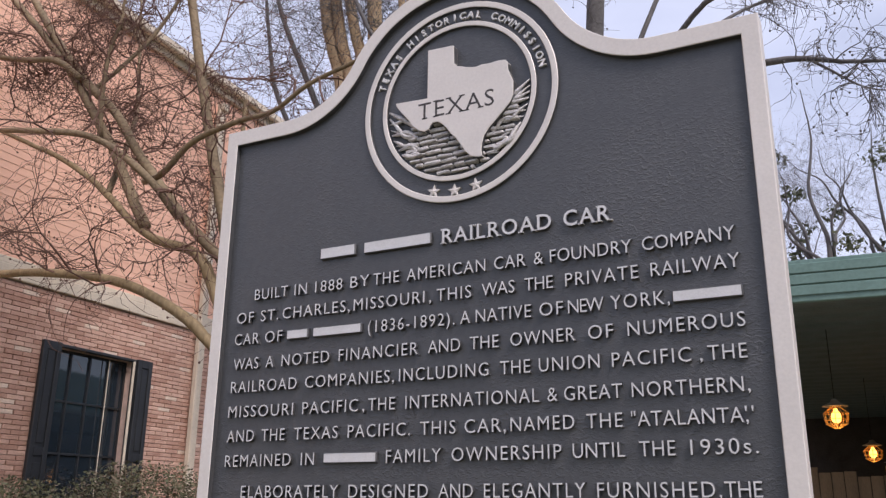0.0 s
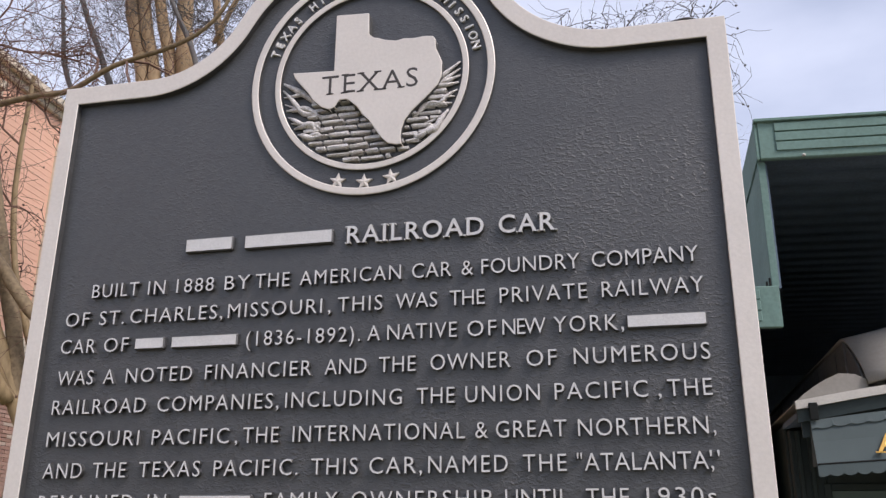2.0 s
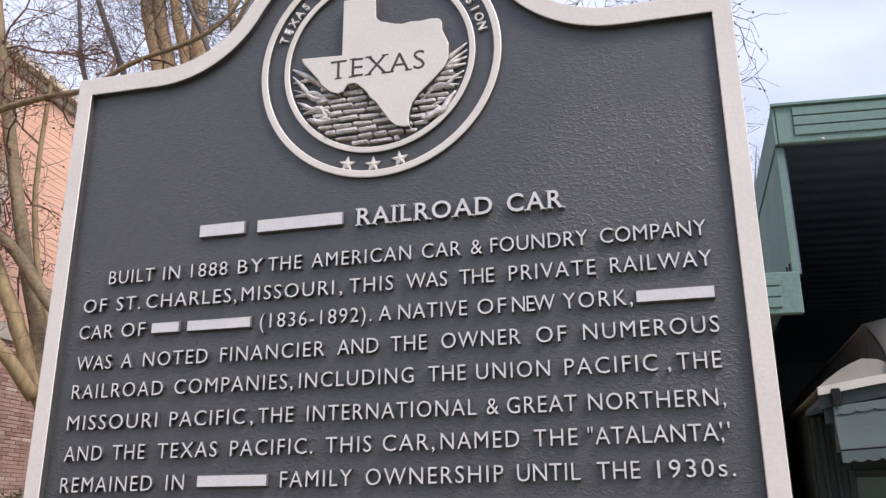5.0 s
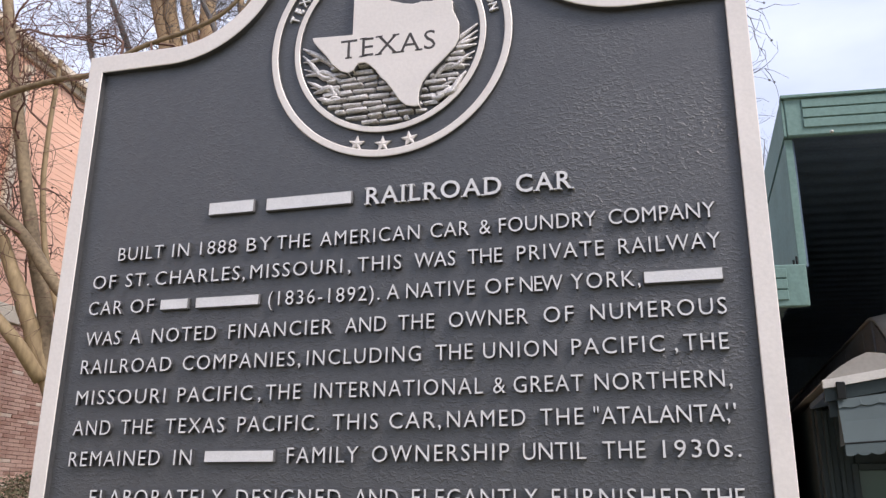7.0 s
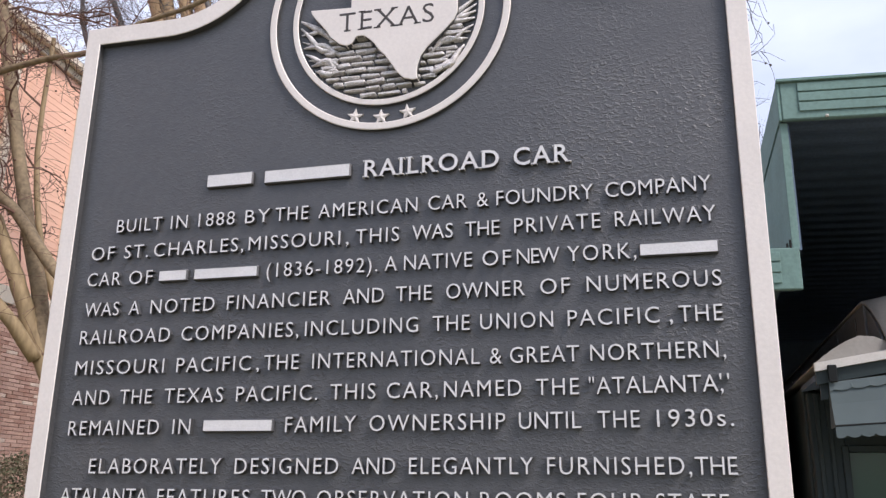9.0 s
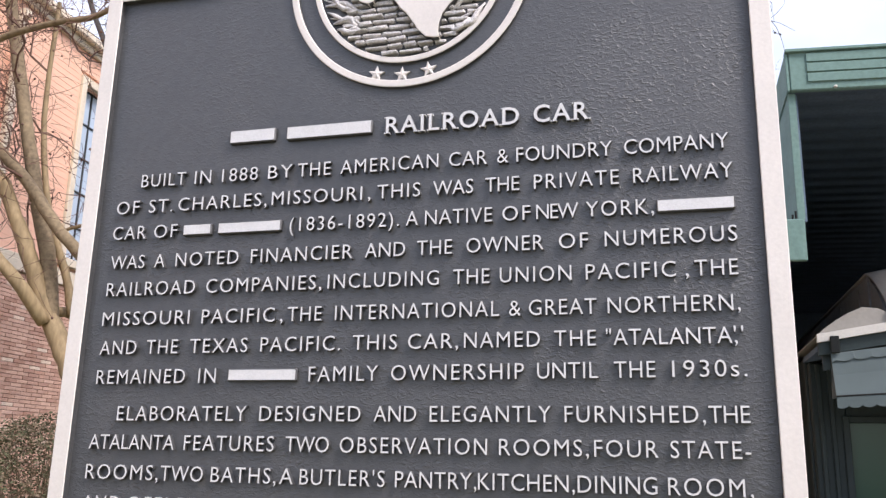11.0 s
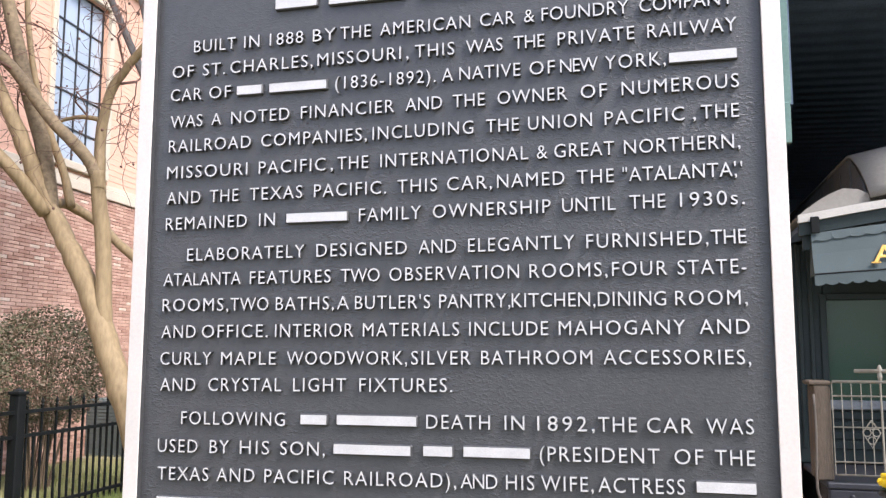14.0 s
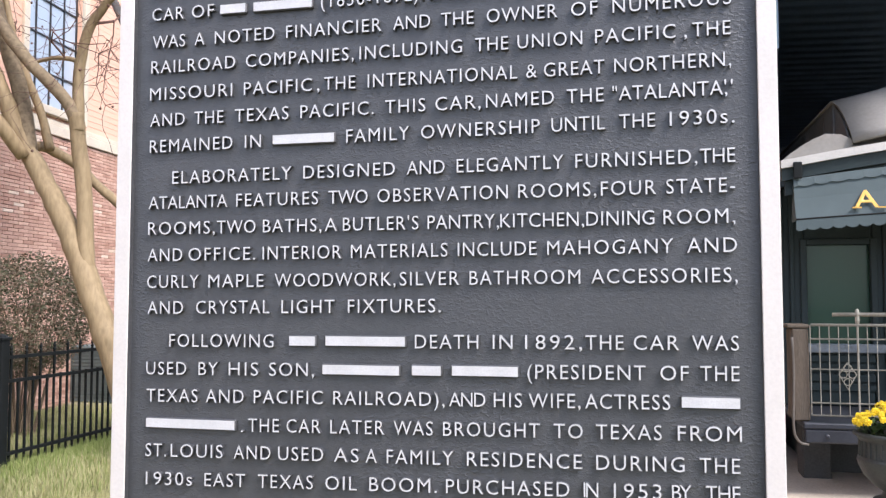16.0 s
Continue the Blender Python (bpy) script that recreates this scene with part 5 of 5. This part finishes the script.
edge = [(KX0 - 0.012 + t, z) for t, z in half[:5]] + [(KX0 + 0.40, 2.530), (KX0 + 0.472, 2.492)]
s.prism([(KX0 + 0.472, 2.335)] + edge[::-1] + [(KX0 - 0.012, 2.335)], KY - 0.33, KY + 0.138)
s.prism([(2 * MIDX - x, z) for x, z in [(KX0 - 0.012, 2.335)] + edge + [(KX0 + 0.472, 2.335)]], KY - 0.33, KY + 0.138)
k_part("roof", s.mesh("roof", CAR_ROOF), "pale canvas roof, rounded down at its end")
CL = KX0 + 0.455


def end_curve(t):
    """How far the clerestory's end comes forward and drops, from its top to its foot."""
    return KY + 0.15 - 0.52 * (0.6 * t + 0.4 * math.sin(t * math.pi / 2)), 0.40 * (0.55 * t ** 1.2 + 0.45 * (1 - math.cos(t * math.pi / 2)))



s = Build()
for x in (CL, 2 * MIDX - CL):
    s.box((x - 0.02, KY + 0.10, 2.55), (x + 0.02, 15.0, 2.845), 0.005)
for k in range(12):
    for x in (CL - 0.028, 2 * MIDX - CL + 0.021):
        s.box((x, KY + 0.4 + k * 0.8, 2.64), (x + 0.007, KY + 0.9 + k * 0.8, 2.80), 0.002)
for x in (CL - 0.004, 2 * MIDX - CL - 0.012):
    side = [(KY + 0.101, 2.40)] + [(end_curve(t)[0] + 0.03, 2.83 - end_curve(t)[1]) for t in (0.95, 0.8, 0.65, 0.5, 0.35, 0.2)] + [(KY + 0.101, 2.83)]
    m = len(side)
    s.solid([(x, y, z) for y, z in side] + [(x + 0.016, y, z) for y, z in side],
            [tuple(range(m)), tuple(reversed(range(m, 2 * m)))] + [(i, i + m, (i + 1) % m + m, (i + 1) % m) for i in range(m)])
k_part("clerestory_side", s.mesh("clerestory_side", VENT_GREY), "dark grey clerestory side")
s = Build()
top = [(CL - 0.018, 2.855), (CL + 0.25, 2.912), (CL + 0.6, 3.005), (MIDX, 3.03), (2 * MIDX - CL - 0.6, 3.005), (2 * MIDX - CL - 0.25, 2.912), (2 * MIDX - CL + 0.018, 2.855)]
n = len(top)
vs = [(x, 15.0, z) for x, z in top]
for q in range(9):
    t = q / 8
    y, drop = end_curve(t)
    vs += [(x + (MIDX - x) * 0.03 * t ** 1.5, y, max(z - drop, 2.375 + bow(x))) for x, z in top]
fs = [(q * n + k, q * n + k + 1, (q + 1) * n + k + 1, (q + 1) * n + k) for q in range(9) for k in range(n - 1)]
s.solid(vs, fs)
o = k_part("clerestory_roof", s.mesh("clerestory_roof", CAR_ROOF, True), "pale clerestory roof that curves down to the eave")
md = o.modifiers.new("thickness", "SOLIDIFY")
md.thickness = 0.02
s = Build()
s.solid(*bowed(KY - 0.375, KY - 0.33, 2.294, 2.352, KX0 - 0.014, KX1 + 0.014))
k_part("roof_edge", s.mesh("roof_edge", WHITE_TRIM), "white roof edge")
s = Build()
s.solid(*bowed(KY - 0.345, KY - 0.30, 2.205, 2.292, KX0 - 0.006, KX1 + 0.006))
k_part("letterboard", s.mesh("letterboard", CAR_GREEN))
s = Build()
s.box((KX0 + 0.065, KY - 0.392, 2.215), (KX0 + 0.125, KY - 0.376, 2.335), 0.006)
k_part("lamp_bracket", s.mesh("lamp_bracket", IRON))
s = Build()
s.solid(*bowed(KY - 0.30, KY + 0.40, 2.235, 2.275, KX0 - 0.01, KX1 + 0.01))
k_part("hood", s.mesh("hood", DARK_GREEN))
s = Build()
s.solid(*bowed(KY - 0.299, KY - 0.28, 2.10, 2.232, KX0 + 0.02, KX1 - 0.02))
k_part("awning_board", s.mesh("awning_board", CAR_GREEN))
s = Build()
s.box((KX0 + 0.02, KY + 0.36, 0.527), (KX0 + 0.25, KY + 0.46, 2.23), 0.01)
k_part("wall_panel", s.mesh("wall_panel", CAR_GREEN))
s = Build()
s.box((KX0 + 0.25, KY + 0.37, 1.80), (KX0 + 0.75, KY + 0.46, 2.23), 0.01)
k_part("wall_panel", s.mesh("wall_panel", CAR_GREEN))
s = Build()
s.box((KX0 + 0.25, KY + 0.37, 0.527), (KX0 + 0.75, KY + 0.46, 0.98), 0.01)
k_part("wall_panel", s.mesh("wall_panel", CAR_GREEN))
s = Build()
s.box((KX0 + 0.75, KY + 0.36, 0.527), (KX1 - 0.02, KY + 0.46, 2.23), 0.01)
k_part("wall_panel", s.mesh("wall_panel", CAR_GREEN))
s = Build()
s.box((KX0, KY + 0.47, 0.55), (KX0 + 0.1, 15.0, 2.275), 0.01)
k_part("wall_panel", s.mesh("wall_panel", CAR_GREEN))
s = Build()
s.box((KX1 - 0.1, KY + 0.47, 0.55), (KX1, 15.0, 2.275), 0.01)
k_part("wall_panel", s.mesh("wall_panel", CAR_GREEN))
for x in (KX0 + 0.06, KX0 + 0.14, KX0 + 0.82, KX0 + 0.92, KX0 + 1.5):
    s = Build()
    s.box((x, KY + 0.335, 0.64), (x + 0.035, KY + 0.359, 2.22), 0.006)
    k_part("batten", s.mesh("batten", CAR_GREEN))
s = Build()
s.box((KX0 + 0.22, KY + 0.34, 1.01), (KX0 + 0.27, KY + 0.40, 1.83), 0.006)
s.box((KX0 + 0.73, KY + 0.34, 1.01), (KX0 + 0.78, KY + 0.40, 1.83), 0.006)
s.box((KX0 + 0.27, KY + 0.34, 1.78), (KX0 + 0.73, KY + 0.40, 1.83), 0.006)
k_part("window_frame", s.mesh("window_frame", CAR_GREEN))
s = Build()
s.box((KX0 + 0.17, KY + 0.31, 0.94), (KX0 + 0.82, KY + 0.368, 1.009), 0.008)
k_part("window_sill", s.mesh("window_sill", SILL_GREY), "grey window sill")
s = Build()
s.box((KX0 + 0.26, KY + 0.405, 1.00), (KX0 + 0.74, KY + 0.412, 1.81))
k_part("pane", s.mesh("pane", PANE_GREEN), "dim green window pane")
for k in range(4):
    s = Build()
    s.box((KX0 + 0.25, KY + 0.345, 0.64 + k * 0.075), (KX0 + 0.75, KY + 0.368, 0.70 + k * 0.075), 0.006)
    k_part("panel", s.mesh("panel", CAR_GREEN))

# Awning with a scalloped lower edge and a gold initial.
AX0, AX1, AZ1, AZ0 = 1.288, 4.13, 2.203, 1.911


def high(x):
    return bow(x, 0.115)


def low(x):
    return bow(x, 0.058)


def strip(rows):
    """A cloth of level rows, each a function of x that gives y and z."""
    vs, fs, n, m = [], [], 200, len(rows)
    for i in range(n + 1):
        x = AX0 + (AX1 - AX0) * i / n
        vs += [(x, *r(x)) for r in rows]
    for i in range(n):
        for j in range(m - 1):
            fs.append((i * m + j, (i + 1) * m + j, (i + 1) * m + j + 1, i * m + j + 1))
    return vs, fs


def scallop(x, size, period):
    return size * abs(math.sin(math.pi * x / period)) ** 0.6


def cloth(name, rows, label=""):
    ob = k_part(name, mesh_of(name, *strip(rows), AWNING), label)
    md = ob.modifiers.new("thickness", "SOLIDIFY")
    md.thickness = 0.004
    return ob


TOPY, LOWY = KY - 0.352, KY - 0.43
cloth("awning", [lambda x: (TOPY, AZ1 + high(x)), lambda x: ((TOPY + LOWY) / 2 + 0.006, (AZ1 + AZ0 + high(x) + low(x)) / 2), lambda x: (LOWY, AZ0 + low(x))], "grey-blue canvas awning with a scalloped edge")
cloth("top_valance", [lambda x: (TOPY - 0.008, AZ1 + 0.004 + high(x)), lambda x: (TOPY - 0.024, AZ1 - 0.045 - scallop(x, 0.016, 0.110) + high(x))])
cloth("valance", [lambda x: (LOWY - 0.003, AZ0 + low(x)), lambda x: (LOWY - 0.004, AZ0 - 0.060 - scallop(x, 0.020, 0.085) + low(x))])
s = Build()
s.tube([(AX0 + (AX1 - AX0) * k / 30, LOWY - 0.006, AZ0 + 0.004 + low(AX0 + (AX1 - AX0) * k / 30)) for k in range(31)], 0.006, 6)
k_part("awning_rod", s.mesh("awning_rod", IRON))
s = Build()
s.solid([(AX0, TOPY, AZ1), (AX0, LOWY, AZ0), (AX0, KY - 0.25, AZ0), (AX0 + 0.006, TOPY, AZ1), (AX0 + 0.006, LOWY, AZ0), (AX0 + 0.006, KY - 0.25, AZ0)], [(0, 1, 2), (5, 4, 3), (0, 3, 4, 1), (1, 4, 5, 2), (2, 5, 3, 0)])
k_part("awning_side", s.mesh("awning_side", AWNING))
me = glyphs("A", -0.004, 0.012)
for v in me.vertices:
    h = (v.co.y - BASE) / CAP
    v.co = (1.675 + (v.co.x - 0.02) / CAP * 0.165, LOWY - 0.012 + h * 0.036 - v.co.z * 0.1, 1.990 + h * 0.128)
me.update()
me.materials.append(GOLD)
k_part("initial", me, "gold painted letter")
for x in (1.683, 1.845):
    s = Build()
    s.box((x - 0.028, LOWY - 0.018, 1.988), (x + 0.032, LOWY - 0.006, 1.998))
    k_part("initial_foot", s.mesh("initial_foot", GOLD))

# End platform and railing.
s = Build()
s.box((KX0 + 0.05, KY - 0.64, 0.485), (KX1 - 0.05, KY + 0.36, 0.525), 0.008)
s.box((KX0 + 0.06, KY - 0.635, 0.39), (KX1 - 0.06, KY - 0.57, 0.483), 0.01)
k_part("platform", s.mesh("platform", PLATFORM), "dark painted end platform")
for k in range(5):
    s = Build()
    s.lathe([(0.016, 0.0), (0.016, 0.006), (0.009, 0.012), (0.001, 0.013)], (0, 0, 0), 8)
    me = s.mesh("bolt", PLATFORM)
    me.transform(Matrix.Translation((KX0 + 0.20 + k * 0.6, KY - 0.636, 0.437)) @ Matrix.Rotation(math.pi / 2, 4, "X"))
    k_part("bolt", me)
s = Build()
s.box((KX0 + 0.17, KY + 0.12, 0.0), (KX0 + 0.37, KY + 0.38, 0.48), 0.012)
s.box((KX1 - 0.26, KY - 0.30, 0.0), (KX1 - 0.08, KY + 0.1, 0.36), 0.012)
s.box((KX0 + 0.3, KY + 0.4, 0.0), (KX1 - 0.3, 15.0, 0.5), 0.01)
k_part("underframe", s.mesh("underframe", TIMBER))
RY = KY - 0.58
rails = [("top_rail", 1.253, 0.014), ("upper_rail", 1.182, 0.010), ("middle_rail", 1.087, 0.006), ("middle_rail", 0.882, 0.005), ("lower_rail", 0.655, 0.006), ("bottom_rail", 0.570, 0.007)]
for nm, z, r in rails:
    s = Build()
    s.tube([(KX0 + (0.26 if nm == "top_rail" else 0.12), RY, z), (KX1 - 0.1, RY, z)], r, 8)
    k_part(nm, s.mesh(nm, BRASS, True))
for k in range(47):
    s = Build()
    x = KX0 + 0.115 + k * 0.060
    s.tube([(x, RY, 0.57), (x, RY, 1.182)], 0.0034, 6)
    k_part("baluster", s.mesh("baluster", BRASS))
for k in range(7):
    x = KX0 + 0.345 + k * 0.43
    s = Build()
    diamond = [(x, RY - 0.01, 0.93), (x + 0.055, RY - 0.01, 0.85), (x, RY - 0.01, 0.75), (x - 0.055, RY - 0.01, 0.85), (x, RY - 0.01, 0.93)]
    s.tube(diamond, 0.004, 5)
    for cx, cz in ((x, 0.895), (x - 0.028, 0.85), (x + 0.028, 0.85), (x, 0.80)):
        s.tube([(cx + 0.024 * math.cos(a), RY - 0.012, cz + 0.024 * math.sin(a)) for a in (2 * math.pi * q / 10 for q in range(11))], 0.003, 5)
    k_part("ornament", s.mesh("ornament", BRASS))
s = Build()
s.lathe([(0.010, 1.19), (0.016, 1.21), (0.013, 1.24), (0.017, 1.26), (0.012, 1.285), (0.001, 1.295)], (KX0 + 0.415, RY, 0), 10)
s.tube([(KX0 + 0.415, RY, 0.60), (KX0 + 0.415, RY, 1.2)], 0.007, 8)
k_part("brake_handle", s.mesh("brake_handle", BRASS))
s = Build()
s.box((KX0 + 0.00, RY + 0.012, 0.527), (KX0 + 0.108, RY + 0.25, 1.155), 0.01)
s.box((KX0 - 0.03, RY + 0.010, 1.157), (KX0 + 0.115, RY + 0.26, 1.185), 0.008)
k_part("gate_post", s.mesh("gate_post", GATE_WOOD), "weathered wooden gate post")
s = Build()
s.tube(smooth_line([(KX0 - 0.01, RY - 0.05, 1.10), (KX0 - 0.005, RY - 0.06, 0.85), (KX0 - 0.015, RY - 0.07, 0.50), (KX0 + 0.02, RY - 0.07, 0.40), (KX0 + 0.08, RY - 0.05, 0.38)], 4), 0.009, 8)
k_part("hose", s.mesh("hose", HOSE, True))

# ---- urn of yellow flowers ----
UX, UY = 1.66, 4.62
urn = thing("flower_urn", "dark metal urn on a pedestal full of yellow flowers", "planter", (UX, UY, 0.012))
s = Build()
s.lathe([(0.16, 0.0), (0.16, 0.05), (0.14, 0.07), (0.125, 0.14), (0.15, 0.175), (0.145, 0.19), (0.10, 0.21), (0.09, 0.235), (0.14, 0.27), (0.195, 0.33), (0.220, 0.385), (0.226, 0.41), (0.224, 0.425), (0.212, 0.435), (0.208, 0.52), (0.222, 0.545), (0.245, 0.56), (0.24, 0.575), (0.21, 0.575), (0.20, 0.53)], (0, 0, 0), 32)
part("bowl", s.mesh("bowl", URN_METAL, True), urn, "dark fluted metal urn")
for k in range(36):
    a = 2 * math.pi * k / 36
    s = Build()
    s.tube([(0.212 * math.cos(a), 0.212 * math.sin(a), 0.437), (0.209 * math.cos(a), 0.209 * math.sin(a), 0.48), (0.209 * math.cos(a), 0.209 * math.sin(a), 0.527)], 0.008, 6)
    part("flute", s.mesh("flute", URN_METAL), urn)
rng = random.Random(8)
s = Build()
for k in range(420):
    a, r = rng.uniform(0, 6.28), 0.22 * math.sqrt(rng.random())
    p = Vector((r * math.cos(a), r * math.sin(a), 0.56 + rng.uniform(0, 0.12) * (1.2 - r * 3)))
    q = Vector((rng.uniform(-1, 1), rng.uniform(-1, 1), rng.uniform(-0.3, 0.9))).normalized() * rng.uniform(0.02, 0.04)
    w = q.cross(Vector((0.2, 0.4, 1)).normalized()) * 0.4
    s.solid([p - q, p + w, p + q, p - w], [(0, 1, 2, 3)])
part("foliage", s.mesh("foliage", PLANT_LEAF), urn, kind="stuff")
for k in range(115):
    a, r = rng.uniform(0, 6.28), 0.25 * math.sqrt(rng.random())
    c = Vector((r * math.cos(a), r * math.sin(a), 0.60 + 0.13 * (1 - (r / 0.26) ** 2) + rng.uniform(-0.02, 0.03)))
    face = Vector((c.x * 2.5, c.y * 2.5 - 0.35, 0.6 + rng.uniform(-0.3, 0.3))).normalized()
    u = face.orthogonal().normalized()
    w = face.cross(u)
    s = Build()
    size = rng.uniform(0.020, 0.027)
    for ring, (count, reach, lift) in enumerate(((9, 1.0, 0.001), (7, 0.75, 0.008), (5, 0.42, 0.013))):
        for j in range(count):
            t = 2 * math.pi * (j + 0.5 * ring) / count + rng.uniform(-0.1, 0.1)
            d, e = u * math.cos(t) + w * math.sin(t), u * math.cos(t + 1.57) + w * math.sin(t + 1.57)
            rr, h = size * reach, c + face * lift
            s.solid([h, h + d * rr * 0.65 - e * rr * 0.34 + face * 0.003, h + d * rr - face * 0.004, h + d * rr * 0.65 + e * rr * 0.34 + face * 0.003], [(0, 1, 2, 3)])
    part("flower", s.mesh("flower", PETAL), urn)

# ---- bricks of the lower storey ----
rng = random.Random(2)
course, unit_l = 0.0430, 0.190
meshes = []
for mat, count in ((BRICK, 5), (BRICK_PALE, 1)):
    for k in range(count):
        s = Build()
        c = 0.004
        x0, x1, y0, y1, z0, z1 = 0.0, 0.184, -0.0, -0.014 - 0.0012 * k, 0.0, 0.0385
        s.solid([(x0, y0 + 0.011, z0), (x1, y0 + 0.011, z0), (x1, y0 + 0.011, z1), (x0, y0 + 0.011, z1), (x0, y1 + c, z0), (x1, y1 + c, z0), (x1, y1 + c, z1), (x0, y1 + c, z1),
                 (x0 + c, y1, z0 + c), (x1 - c, y1, z0 + c), (x1 - c, y1, z1 - c), (x0 + c, y1, z1 - c)],
                [(0, 1, 5, 4), (1, 2, 6, 5), (2, 3, 7, 6), (3, 0, 4, 7), (4, 5, 9, 8), (5, 6, 10, 9), (6, 7, 11, 10), (7, 4, 8, 11), (8, 9, 10, 11)])
        meshes.append(s.mesh("brick", mat))
lower_wall = [o for o in building.children if o.name.startswith("lower_wall")][0]
holes = [LOW_WIN, (-3.5, -2.5, 0.95, 2.86), (8.6, 9.6, 0.95, 2.86)]
rest = {BRICK: Build(), BRICK_PALE: Build()}
single = 0
for row in range(int((BAND - 0.12) / course)):
    z = 0.02 + row * course
    u = -1.5 + (unit_l / 2 if row % 2 else 0.0)
    while u < 11.5:
        uu = u + rng.uniform(-0.003, 0.003)
        clash = any(h[0] - 0.02 < uu + 0.185 and h[1] + 0.02 > uu and h[2] - 0.03 < z + 0.040 and h[3] + 0.02 > z for h in holes)
        if not clash:
            pale = rng.random() < 0.04
            k = 5 if pale else rng.randrange(5)
            if single < 300 and 3.0 < u < 6.2 and 1.0 < z < 3.2 and rng.random() < 0.75:
                ob = new("brick", meshes[k])
                ob.parent = lower_wall
                ob.location = (uu, 0.0, z)
                single += 1
            else:
                me = meshes[k]
                rest[BRICK_PALE if pale else BRICK].solid([v.co + Vector((uu, 0, z)) for v in me.vertices], [tuple(p.vertices) for p in me.polygons])
        u += unit_l
for mat, bld in rest.items():
    ob = new("brickwork", bld.mesh("brickwork", mat))
    ob.parent = lower_wall
    tagged(ob, kind="stuff")
